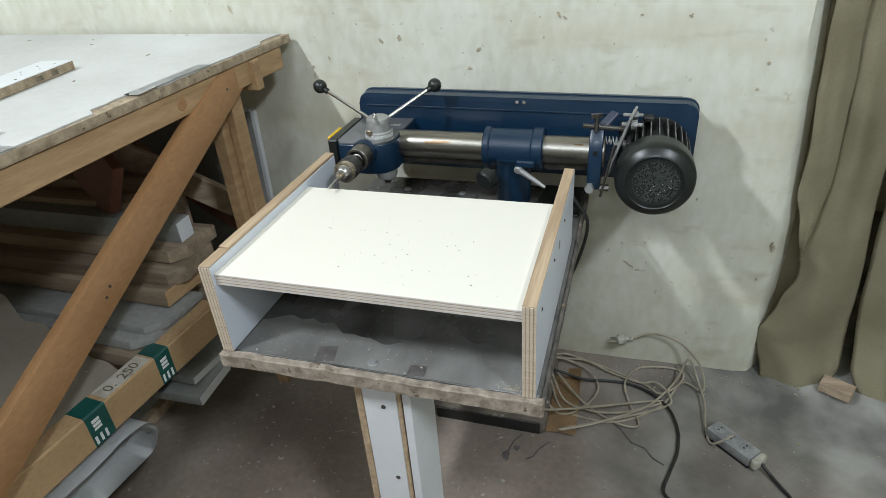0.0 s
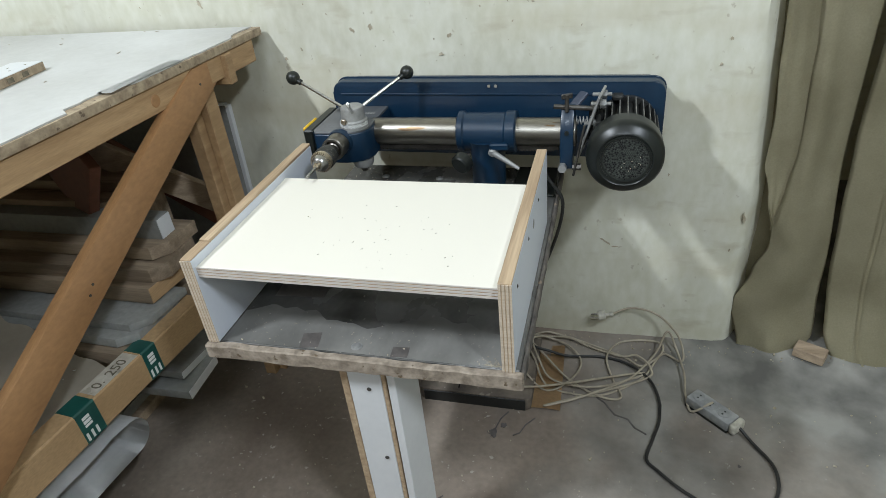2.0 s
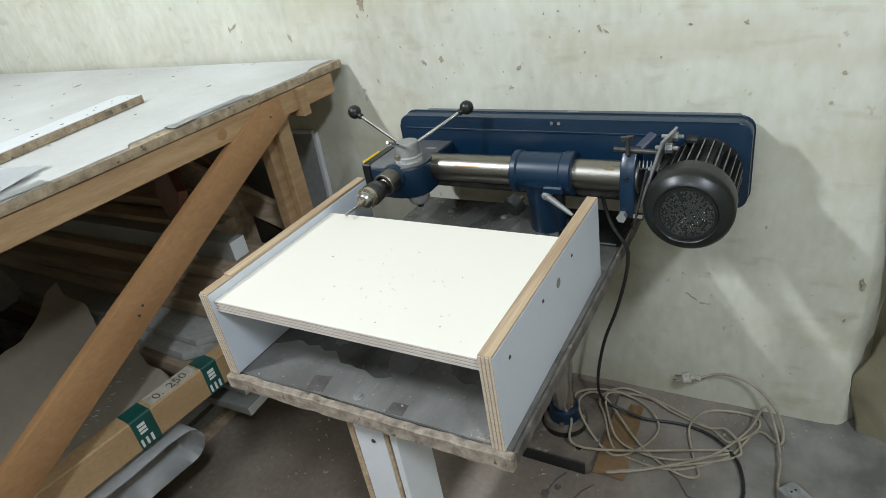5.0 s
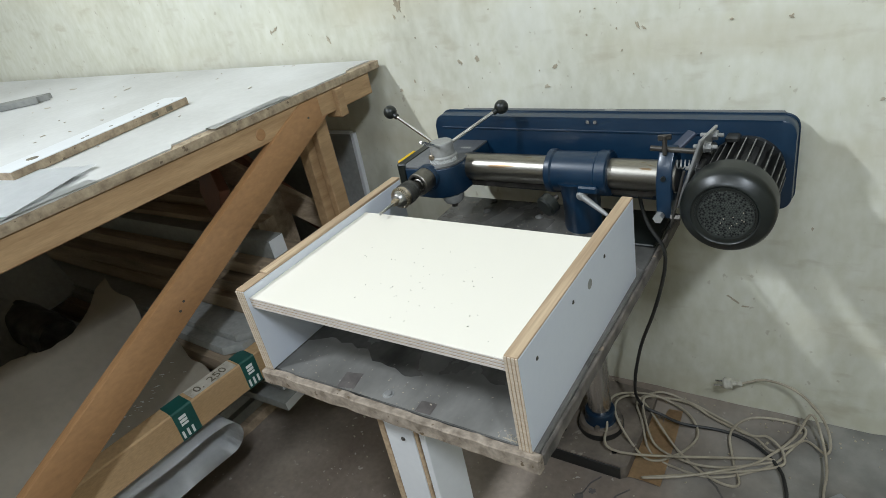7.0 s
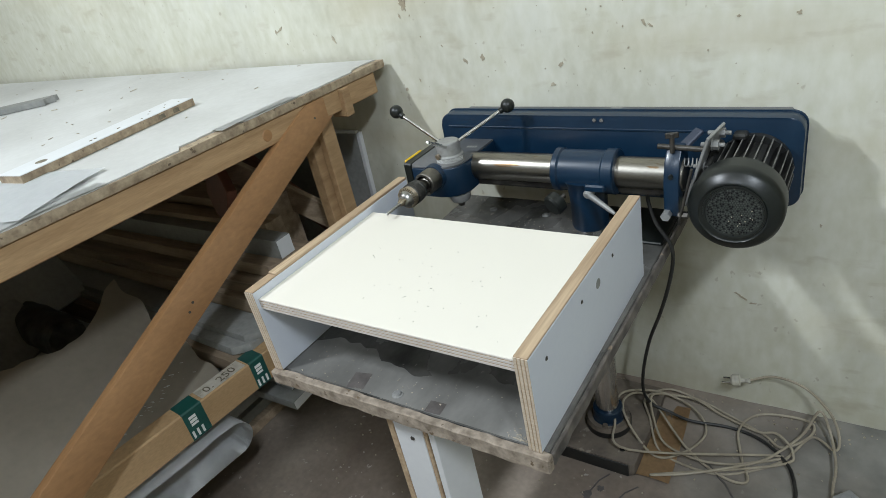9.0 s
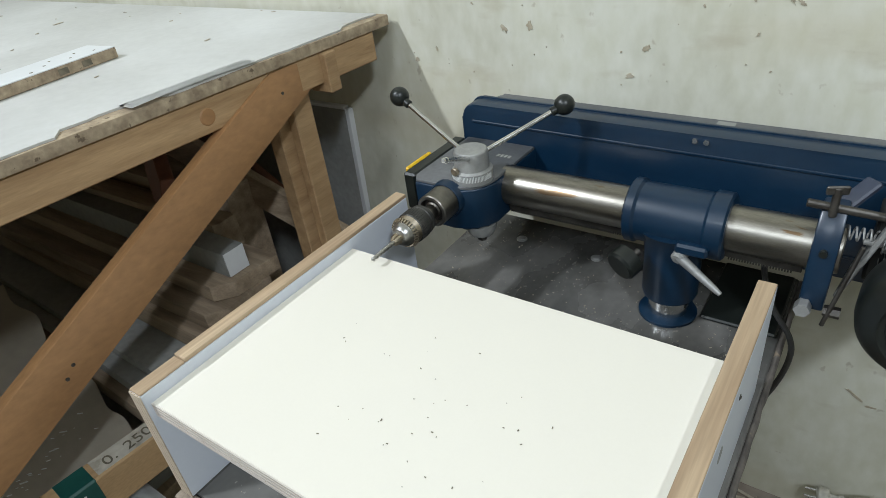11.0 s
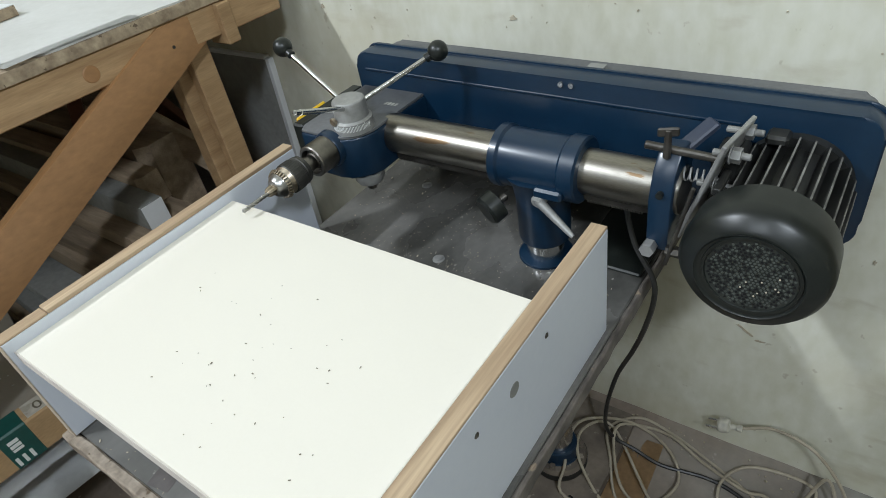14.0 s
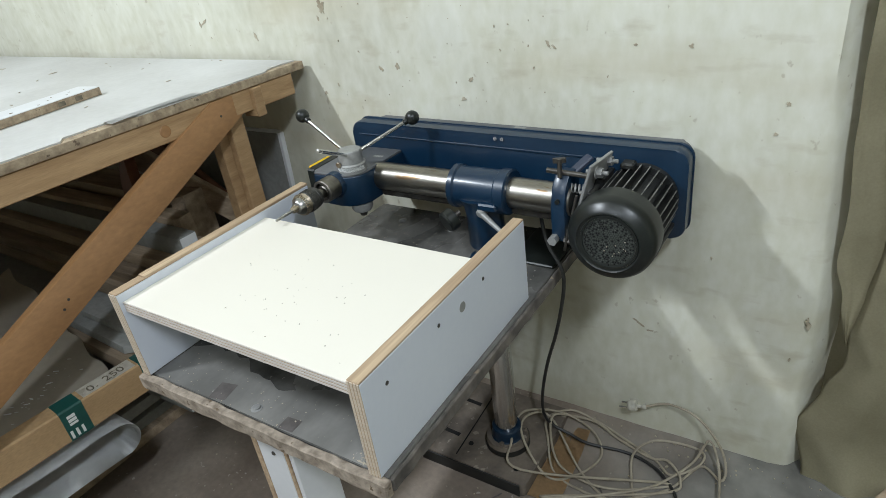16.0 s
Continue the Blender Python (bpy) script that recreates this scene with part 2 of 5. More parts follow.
RED = surf("red_plastic", (0.45, 0.02, 0.015), (0.55, 0.03, 0.02), 0.4, scale=12, bump=0.02)
CARDBOARD = surf("brown_cardboard", (0.37, 0.235, 0.115), (0.46, 0.305, 0.16), 0.8, scale=4, fine=120, bump=0.12, stretch=(1, 1, 3), per_piece=0.06)
DUSTCARD = surf("dusty_cardboard", (0.38, 0.335, 0.265), (0.50, 0.445, 0.36), 0.42, scale=3, fine=60, bump=0.08, per_piece=0.05, spots=(0.20, 0.17, 0.13), spot_scale=16, spot_level=0.72, grain_mix=0.15)
TAPEGREEN = surf("green_printed_label", (0.008, 0.065, 0.055), (0.012, 0.09, 0.075), 0.4, scale=20, bump=0.02)
INKWHITE = surf("white_print", (0.72, 0.74, 0.72), (0.8, 0.8, 0.78), 0.5, scale=20, bump=0.0)
TAPECLEAR = surf("whitish_tape", (0.42, 0.38, 0.31), (0.60, 0.56, 0.48), 0.3, scale=25, fine=90, bump=0.4)
FOAM = surf("white_foam_sheet", (0.68, 0.695, 0.70), (0.80, 0.81, 0.81), 0.7, scale=6, fine=90, bump=0.2)
CORD = surf("beige_cable", (0.29, 0.25, 0.185), (0.42, 0.37, 0.285), 0.5, scale=20, bump=0.05)
BLACKCORD = surf("black_cable", (0.012, 0.012, 0.012), (0.03, 0.03, 0.028), 0.45, scale=20, bump=0.05)
PLUGWHITE = surf("worn_white_plastic", (0.36, 0.34, 0.28), (0.60, 0.58, 0.50), 0.4, scale=60, bump=0.05)
STRIPGREY = surf("grey_plastic", (0.22, 0.225, 0.225), (0.34, 0.345, 0.34), 0.45, scale=30, bump=0.05)
SAWDUST = surf("sawdust", (0.36, 0.31, 0.235), (0.54, 0.475, 0.37), 0.9, scale=60, bump=0.2)
SHAVING = surf("dark_shavings", (0.10, 0.085, 0.06), (0.20, 0.17, 0.12), 0.8, scale=60, bump=0.2)
PAPER = surf("white_paper", (0.74, 0.75, 0.75), (0.80, 0.81, 0.80), 0.6, scale=5, bump=0.03)
STAIN = surf("dark_worn_patch", (0.075, 0.067, 0.062), (0.12, 0.107, 0.10), 0.5, scale=40, fine=150, bump=0.1)
CHIPPED = surf("chipped_plaster", (0.30, 0.255, 0.175), (0.48, 0.43, 0.33), 0.9, scale=40, fine=120, bump=0.4)

# ---- mesh helpers ----
AT = {}


def finish(name, bm, material, smooth=30):
    bmesh.ops.recalc_face_normals(bm, faces=bm.faces)
    mesh = bpy.data.meshes.new(name)
    lo = Vector([min(v.co[i] for v in bm.verts) for i in range(3)])
    hi = Vector([max(v.co[i] for v in bm.verts) for i in range(3)])
    mid = (lo + hi) / 2
    for v in bm.verts:
        v.co -= mid
    for f in bm.faces:
        f.smooth = True
    limit = radians(smooth)
    for e in bm.edges:
        e.smooth = len(e.link_faces) == 2 and e.calc_face_angle(0) < limit
    bm.to_mesh(mesh)
    bm.free()
    mesh.materials.append(material)
    ob = new(name, mesh)
    ob.location = mid
    AT[ob] = mid
    return ob


def part(name, bm, material, parent, label="", smooth=30):
    ob = finish(name, bm, material, smooth)
    ob.parent = parent
    ob.matrix_parent_inverse = Matrix.Translation(-AT[parent])
    return tagged(ob, label)


def thing(name, base, label, category, group=""):
    ob = new(name)
    ob.location = base
    ob.empty_display_size = 0.05
    AT[ob] = Vector(base)
    return tagged(ob, label, category, group)


def single(name, bm, material, label, category, group="", kind="", smooth=30):
    return tagged(finish(name, bm, material, smooth), label, category, group, kind)


def box(lo, hi, bevel=0.0015, bm=None, m=None, seg=1):
    bm = bm or bmesh.new()
    lo, hi = Vector(lo), Vector(hi)
    made = bmesh.ops.create_cube(bm, size=1, matrix=Matrix.Translation((lo + hi) / 2) @ Matrix.Diagonal((*(hi - lo), 1)))
    verts = made["verts"]
    if bevel:
        edges = list({e for v in verts for e in v.link_edges})
        res = bmesh.ops.bevel(bm, geom=edges, offset=bevel, segments=seg, affect="EDGES", profile=0.5)
        verts = list({v for f in res["faces"] for v in f.verts} | {v for v in verts if v.is_valid})
    if m is not None:
        bmesh.ops.transform(bm, matrix=m, verts=verts)
    return bm


def bar(a, b, width, height, bevel=0.0015, roll=0.0, bm=None):
    """A straight board from a to b."""
    a, b = Vector(a), Vector(b)
    d = b - a
    m = Matrix.Translation((a + b) / 2) @ d.to_track_quat("X", "Z").to_matrix().to_4x4() @ pose(0, 0, 0, roll, 0, 0)
    return box((-d.length / 2, -width / 2, -height / 2), (d.length / 2, width / 2, height / 2), bevel, bm, m)


def lathe(a, b, profile, seg=32, bm=None):
    """A turned piece along a to b: profile of (share of the way, radius), closed at both ends."""
    bm = bm or bmesh.new()
    a, b = Vector(a), Vector(b)
    q = (b - a).to_track_quat("Z", "Y").to_matrix()
    rings = []
    for s, r in profile:
        rings.append([bm.verts.new(a + (b - a) * s + q @ Vector((r * math.cos(k * math.tau / seg), r * math.sin(k * math.tau / seg), 0))) for k in range(seg)])
    for r0, r1 in zip(rings, rings[1:]):
        for k in range(seg):
            bm.faces.new((r0[k], r0[(k + 1) % seg], r1[(k + 1) % seg], r1[k]))
    bm.faces.new(rings[0][::-1])
    bm.faces.new(rings[-1])
    return bm


def rod(a, b, r, seg=24, edge=0.0008, bm=None):
    n = (Vector(b) - Vector(a)).length
    e = min(edge / n, 0.4)
    return lathe(a, b, [(0, r - edge), (e, r), (1 - e, r), (1, r - edge)], seg, bm)


def ball(c, r, bm=None):
    bm = bm or bmesh.new()
    bmesh.ops.create_icosphere(bm, subdivisions=3, radius=r, matrix=Matrix.Translation(c))
    return bm


def prism(outline, low, high, axis="z", bevel=0.0, bm=None):
    """A plan outline, drawn out along an axis."""
    bm = bm or bmesh.new()

    def at(u, v, w):
        return {"z": (u, v, w), "y": (u, w, v), "x": (w, u, v)}[axis]
    lower = [bm.verts.new(at(u, v, low)) for u, v in outline]
    upper = [bm.verts.new(at(u, v, high)) for u, v in outline]
    caps = [bm.faces.new(lower[::-1]), bm.faces.new(upper)]
    for k in range(len(outline)):
        j = (k + 1) % len(outline)
        bm.faces.new((lower[k], lower[j], upper[j], upper[k]))
    if bevel:
        bmesh.ops.bevel(bm, geom=list({e for f in caps for e in f.edges}), offset=bevel, segments=2, affect="EDGES", profile=0.5)
    return bm


def round_rect(x0, z0, x1, z1, r, seg=6):
    pts = []
    for cx, cz, a in ((x1 - r, z1 - r, 0), (x0 + r, z1 - r, 90), (x0 + r, z0 + r, 180), (x1 - r, z0 + r, 270)):
        pts += [(cx + r * math.cos(radians(a + 90 * k / seg)), cz + r * math.sin(radians(a + 90 * k / seg))) for k in range(seg + 1)]
    return pts


def smooth_line(points, steps=8):
    """Points along a smooth line through the given ones."""
    p = [Vector(q) for q in points]
    p = [2 * p[0] - p[1]] + p + [2 * p[-1] - p[-2]]
    out = []
    for a, b, c, d in zip(p, p[1:], p[2:], p[3:]):
        for k in range(steps):
            t = k / steps
            out.append(0.5 * (2 * b + (c - a) * t + (2 * a - 5 * b + 4 * c - d) * t * t + (3 * b - a - 3 * c + d) * t ** 3))
    return out + [p[-2]]


def hose(points, r, steps=8, seg=8, bm=None):
    bm = bm or bmesh.new()
    line = smooth_line(points, steps)
    rings, side = [], None
    for k, c in enumerate(line):
        d = (line[min(k + 1, len(line) - 1)] - line[max(k - 1, 0)]).normalized()
        if side is None:
            side = d.orthogonal().normalized()
        side = (side - d * side.dot(d)).normalized()
        up = d.cross(side)
        rings.append([bm.verts.new(c + r * (side * math.cos(j * math.tau / seg) + up * math.sin(j * math.tau / seg))) for j in range(seg)])
    for r0, r1 in zip(rings, rings[1:]):
        for j in range(seg):
            bm.faces.new((r0[j], r0[(j + 1) % seg], r1[(j + 1) % seg], r1[j]))
    bm.faces.new(rings[0][::-1])
    bm.faces.new(rings[-1])
    return bm


def sheet(fn, nu, nv, thick=0.0, bm=None):
    """A bent sheet: fn(u, v) gives a place for u, v from 0 to 1; thick is laid on along z or y."""
    bm = bm or bmesh.new()
    g = [[bm.verts.new(fn(i / nu, j / nv)) for j in range(nv + 1)] for i in range(nu + 1)]
    faces = [bm.faces.new((g[i][j], g[i + 1][j], g[i + 1][j + 1], g[i][j + 1])) for i in range(nu) for j in range(nv)]
    if thick:
        bmesh.ops.solidify(bm, geom=faces, thickness=thick)
    return bm


def hex_bolt(a, b, r, bm=None):
    return lathe(a, b, [(0, r * 0.9), (0.15, r), (1, r)], 6, bm)


# ---- the room ----
WALL_Y, END_X = 1.34, 0.302
FLOOR = 0.02


def floor_height(x, y):
    rise = 0.034 * max(0.0, min(1.0, (y - 1.2) / 0.14)) ** 1.5
    return FLOOR - 0.0 + rise + 0.004 * noise.noise((x * 3, y * 3, 0)) + 0.002 * noise.noise((x * 14, y * 14, 4))


def floor_place(u, v):
    x, y = -4 + 6.6 * u, -4 + 6.4 * v
    return (x, y, floor_height(x, y) if v > 0.6 else FLOOR)


ground = single("floor", sheet(floor_place, 220, 210), CONCRETE, "worn grey concrete floor with dust, crumbs and brown painted shade", "floor", kind="structure", smooth=60)


def wall_place(u, v):
    x, z = -4 + (END_X + 4) * u, -0.05 + 3.0 * v
    return (x, WALL_Y + 0.005 * noise.noise((x * 1.6, 0, z * 1.6)) + 0.0018 * noise.noise((x * 9, 3, z * 9)), z)


bm = sheet(wall_place, 160, 110)
edge = sorted((v for v in bm.verts if abs(v.co.x - END_X) < 1e-4), key=lambda v: v.co.z)
for k, v in enumerate(edge):
    v.co.x += 0.002 + 0.006 * noise.noise((0, 5, v.co.z * 6)) - 0.06 * min(max(0.0, v.co.z - 0.46), 0.55)
    v.co.y += 0.006
# the corner is worn round and the reveal splays outwards behind it
rings = [edge] + [[bm.verts.new((v.co.x + dx + 0.003 * noise.noise((dx * 90, 8, v.co.z * 14)), v.co.y + dy, v.co.z)) for v in edge] for dx, dy in ((0.007, 0.006), (0.020, 0.024), (0.042, 0.066), (0.060, 0.254))]
for r0, r1 in zip(rings, rings[1:]):
    for k in range(len(edge) - 1):
        bm.faces.new((r0[k], r0[k + 1], r1[k + 1], r1[k]))
back = rings[-1]
low = bm.verts.new((-4, WALL_Y + 0.27, -0.05)), bm.verts.new((-4, WALL_Y + 0.27, 2.95))
bm.faces.new((back[0], back[-1], low[1], low[0]))
wall_north = single("wall_north", bm, PLASTER, "old cream plaster wall with chips, scuffs and patches", "wall", kind="structure", smooth=60)
for name, lo, hi in (("wall_west", (-4.2, -4.2, -0.05), (-4, 1.6, 2.95)), ("wall_south", (-4, -4.2, -0.05), (2.6, -4, 2.95)),
                     ("wall_east", (2.6, -4.2, -0.05), (2.8, 2.5, 2.95)), ("wall_recess", (0.2, 2.3, -0.05), (2.6, 2.5, 2.95)),
                     ("wall_lintel", (END_X + 0.02, WALL_Y + 0.02, 2.3), (2.6, WALL_Y + 0.27, 2.95)), ("wall_recess_side", (0.1, 1.62, -0.05), (0.3, 2.3, 2.95)),
                     ("wall_pier", (1.35, WALL_Y + 0.02, -0.05), (2.6, WALL_Y + 0.27, 2.3))):
    single(name, box(lo, hi, 0), PLASTER, "plain cream plaster wall of the workshop", "wall", kind="structure")
single("ceiling", box((-4.2, -4.2, 2.95), (2.8, 2.5, 3.1), 0), CEILING, "whitewashed workshop ceiling", "ceiling", kind="structure")

# ---- drilling table with its leg ----
TOP = 0.545
table = thing("drill_table", (-0.34, 0.98, FLOOR), "worn grey tabletop on a white laminated board leg", "table")
part("tabletop", box((-0.598, 0.651, TOP - 0.024), (-0.102, 1.306, TOP), 0.002), TABLEGREY, table)
bm = box((-0.600, 0.637, TOP - 0.026), (-0.096, 0.6505, TOP - 0.0005), 0.002)
bmesh.ops.subdivide_edges(bm, edges=[e for e in bm.edges if e.calc_length() > 0.3], cuts=60)
for v in bm.verts:
    k = noise.noise((v.co.x * 30, v.co.z * 40, 2))
    v.co.y += 0.002 * k
    v.co.z += 0.0015 * noise.noise((v.co.x * 45, 7, v.co.y))
part("edge_strip", bm, CHIP, table, "frayed chipboard front edge")
bm = box((-0.1018, 0.651, TOP - 0.024), (-0.0955, 1.306, TOP - 0.001), 0.002)
bmesh.ops.subdivide_edges(bm, edges=[e for e in bm.edges if e.calc_length() > 0.3], cuts=70)
for v in bm.verts:
    v.co.x += 0.0016 * noise.noise((v.co.y * 40, v.co.z * 40, 9))
    v.co.z += 0.0014 * noise.noise((v.co.y * 34, 3, v.co.x))
part("edge_strip", bm, DARKEDGE, table, "dark chipped side edge")
# Paler front strip: light reaching under the shelf, put into the dusty laminate.
bm = bmesh.new()
rows = []
for k in range(49):
    x = -0.574 + 0.4465 * k / 48
    back = 0.790 + 0.015 * math.sin(k * 0.21) + 0.016 * noise.noise((k * 0.35, 2.2, 0))
    rows.append([bm.verts.new((x, y, TOP + 0.0004)) for y in (0.6515, 0.67, 0.69, back - 0.06)])
for c0, c1 in zip(rows, rows[1:]):
    for k in range(3):
        bm.faces.new((c0[k], c1[k], c1[k + 1], c0[k + 1]))
part("lit_front_strip", bm, LITTOP, table, "dusty laminate painted paler where light reaches under the shelf")
part("leg_board", box((-0.378, 0.664, FLOOR), (-0.322, 0.682, TOP - 0.026), 0.001), WHITEBOARD, table)
part("leg_edge", box((-0.3905, 0.6635, FLOOR), (-0.3785, 0.6825, TOP - 0.026), 0.001), PLY, table, "bare plywood edge of the leg")
part("leg_edge", box((-0.3215, 0.664, FLOOR), (-0.315, 0.684, TOP - 0.026), 0.001), PLY, table, "bare plywood edge of the leg")
bm = box((0, -0.016, 0), (0.06, 0, TOP - 0.026 - FLOOR), 0.001, m=pose(-0.3135, 0.666, FLOOR, 0, 0, 74))
part("leg_board", bm, WHITEBOARD, table)
for x, z in ((-0.345, 0.46), (-0.342, 0.13), (-0.338, 0.30)):
    part("screw", lathe((x, 0.6645 if x < -0.31 else 0.678, z), (x, 0.6615 if x < -0.31 else 0.675, z), [(0, 0.004), (0.6, 0.0035), (1, 0.002)], 12), DARKSTEEL, table)
for x, y in ((-0.498, 1.243), (-0.368, 1.24), (-0.368, 1.091), (-0.484, 1.068), (-0.352, 0.667), (-0.245, 1.245)):
    bm = lathe((x, y, TOP - 0.001), (x, y, TOP + 0.0035), [(0, 0.0088), (0.45, 0.0088), (0.5, 0.0060), (0.9, 0.0055), (1, 0.003)], 20)
    part("table_screw", bm, CASTGREY, table, "pan head screw with washer")
for x, y, a, w, d in ((-0.430, 0.671, 12, 0.030, 0.034), (-0.282, 0.664, 4, 0.026, 0.022), (-0.50, 0.80, 3, 0.09, 0.05)):
    part("worn_patch", box((-w / 2, -d / 2, 0), (w / 2, d / 2, 0.0006), 0, m=pose(x, y, TOP + 0.0001, 0, 0, a)), STAIN, table)
bm = box((-0.196, 1.165, TOP + 0.0005), (-0.106, 1.300, TOP + 0.006), 0.002)
single("steel_plate", bm, BLACK, "flat black plate lying on the grey tabletop", "plate")

# ---- plywood jig ----
JY0, JY1, JTOP = 0.646, 1.066, 0.701
jig = thing("drilling_jig", (-0.351, 0.85, TOP), "open box jig of grey laminated plywood with a cream shelf", "jig")
left = part("side_panel", box((-0.594, JY0, TOP + 0.0006), (-0.576, JY1, JTOP - 0.004), 0.0008), LAMINATE, jig)
right = part("side_panel", box((-0.126, JY0, TOP + 0.0006), (-0.108, JY1, JTOP - 0.008), 0.0008), LAMINATE, jig)
part("top_edge", box((-0.5938, JY0 + 0.052, JTOP - 0.0037), (-0.5762, JY1, JTOP + 0.0015), 0.0007), PLY, left, "bare wood top edge")
part("top_edge", box((-0.5938, JY0, JTOP - 0.0037), (-0.5762, JY0 + 0.0515, JTOP - 0.001), 0.0007), PLY, left, "darker chipped wood edge")
part("top_edge", box((-0.1262, JY0, JTOP - 0.0077), (-0.1082, JY1, JTOP - 0.0045), 0.0007), PLY, right, "bare wood top edge")
for x0, p in ((-0.594, left), (-0.126, right)):
    for k in range(7):
        x = x0 + (0.0051 * (k // 2) + (0.0037 if k % 2 else 0))
        part("ply_layer", box((x, JY0 - 0.0014 + 0.0004 * (k % 2), TOP + 0.0006), (min(x + (0.0013 if k % 2 else 0.0036), x0 + 0.018), JY0 - 0.0001, JTOP - (0.0035 if p is left else 0.0062)), 0),
             PLY if k % 2 else PLY_FRONT, p)
shelf = part("shelf", box((-0.5757, 0.653, 0.6665), (-0.1263, 0.948, 0.684), 0.0006), CREAM, jig)
for k in range(7):
    z = 0.6667 + 0.0050 * (k // 2) + (0.0035 if k % 2 else 0)
    part("ply_layer", box((-0.5755, 0.6516 + 0.0004 * (k % 2), z), (-0.1265, 0.6529, min(z + (0.0014 if k % 2 else 0.0034), 0.6838)), 0), PLY if k % 2 else PALEPLY, shelf)
for y, z in ((0.690, 0.662), (0.806, 0.666), (0.927, 0.667)):
    part("screw", lathe((-0.1085, y, z), (-0.1065, y, z), [(0, 0.0032), (0.5, 0.003), (0.8, 0.0016), (1, 0.0012)], 14), DARKSTEEL, right)
part("scuff", lathe((-0.1081, 0.866, 0.657), (-0.1076, 0.866, 0.657), [(0, 0.008), (1, 0.0075)], 20), GREYPANEL, right, "round grey smudge")
rng = random.Random(4)
bm = bmesh.new()
for k in range(46):
    x, y = rng.gauss(-0.33, 0.075), rng.gauss(0.74, 0.055)
    if -0.56 < x < -0.14 and 0.66 < y < 0.93:
        s = rng.uniform(0.0003, 0.0008)
        box((-s * rng.uniform(1, 2.4), -s * 0.6, 0), (s, s * 0.6, s * 0.7), 0, bm, pose(x, y, 0.6842, 0, 0, rng.uniform(0, 180)))
single("shavings", bm, SHAVING, "dark drill shavings scattered on the cream shelf", "shavings", kind="stuff")
bm = bmesh.new()
for k in range(1100):
    x, y = rng.uniform(-0.58, -0.10), 0.96 + 0.34 * rng.random() ** 1.3
    if rng.random() < 0.12:
        x, y = rng.gauss(-0.143, 0.008), rng.gauss(0.652, 0.010)
    elif rng.random() < 0.09:
        x, y = rng.uniform(-0.57, -0.13), rng.uniform(0.65, 0.72)
    y = max(y, 0.655)
    x = min(max(x, -0.57), -0.13)
    s = rng.uniform(0.00025, 0.0007) * (2.2 if rng.random() < 0.05 else 1)
    box((-s * rng.uniform(1, 3), -s * 0.6, 0), (s, s * 0.6, s * 0.7), 0, bm, pose(x, y, TOP + 0.0008, 0, 0, rng.uniform(0, 180)))
single("sawdust", bm, SAWDUST, "pale sawdust crumbs on the grey tabletop", "sawdust", kind="stuff")

# ---- radial drill press ----
CX, CY, RZ = -0.237, 1.165, 0.690
drill = thing("radial_drill_press", (CX, CY, FLOOR), "navy radial drill press with steel ram and belt cover", "drill press")
base = part("base_plate", prism(round_rect(-0.425, 1.066, -0.148, 1.315, 0.012), FLOOR, 0.056, "z", 0.004), DIRTIRON, drill, "dirt-caked dark cast base")
part("front_edge", box((-0.412, 1.0630, FLOOR), (-0.161, 1.0662, 0.053), 0.001), BLACKIRON, base, "bare dark front edge")
for x, y in ((-0.370, 1.243), (-0.368, 1.135)):
    part("slot", box((-0.020, -0.005, 0.0555), (0.020, 0.005, 0.0568), 0, m=pose(x, y, 0, 0, 0, -3)), HOLEBLACK, base)
part("groove", bar((-0.326, 1.080, 0.0562), (-0.338, 1.300, 0.0562), 0.003, 0.0012, 0), HOLEBLACK, base)
for x, y in ((-0.311, 1.122), (-0.185, 1.10)):
    part("bolt_hole", lathe((x, y, 0.0555), (x, y, 0.0569), [(0, 0.006), (1, 0.006)], 18), HOLEBLACK, base)
part("flange", lathe((CX, CY, 0.056), (CX, CY, 0.082), [(0, 0.050), (0.6, 0.050), (0.75, 0.048), (1, 0.046)], 40), DIRTIRON, drill)
part("flange_rim", lathe((CX, CY, 0.058), (CX, CY, 0.072), [(0, 0.0506), (1, 0.0506)], 40), BLACKIRON, drill)
part("collar", lathe((CX, CY, 0.082), (CX, CY, 0.112), [(0, 0.036), (0.1, 0.034), (0.9, 0.033), (1, 0.031)], 32), BLUE, drill)
for k in range(3):
    a = math.radians(40 + 120 * k)
    p = Vector((CX + 0.041 * math.cos(a), CY + 0.041 * math.sin(a), 0.082))
    part("bolt", hex_bolt(p + Vector((0, 0, 0.009)), p, 0.006), DIRTIRON, drill)
part("column", rod((CX, CY, 0.112), (CX, CY, 0.60), 0.0255, 40), CHROME, drill)
part("table_ring", lathe((CX, CY, TOP), (CX, CY, TOP + 0.007), [(0, 0.037), (0.5, 0.037), (1, 0.029)], 40), BLUE, drill)
bm = lathe((CX, CY, 0.578), (CX, CY, RZ - 0.01), [(0, 0.033), (0.05, 0.0345), (0.6, 0.0345), (0.85, 0.038), (1, 0.046)], 40)
bracket = part("bracket", bm, BLUE, drill)
bm = lathe((-0.293, CY, RZ), (-0.176, CY, RZ), [(0, 0.037), (0.02, 0.0405), (0.10, 0.0405), (0.13, 0.0375), (0.80, 0.0375), (0.83, 0.041), (0.98, 0.041), (1, 0.038)], 48)
part("sleeve", bm, BLUE, bracket)
part("clamp_lug", box((-0.225, 1.118, 0.668), (-0.188, 1.145, 0.682), 0.003), BLUE, bracket)
part("ram", lathe((-0.475, CY, RZ), (-0.062, CY, RZ), [(0, 0.0265), (0.003, 0.0275), (0.997, 0.0275), (1, 0.0265)], 48), STEEL, drill)
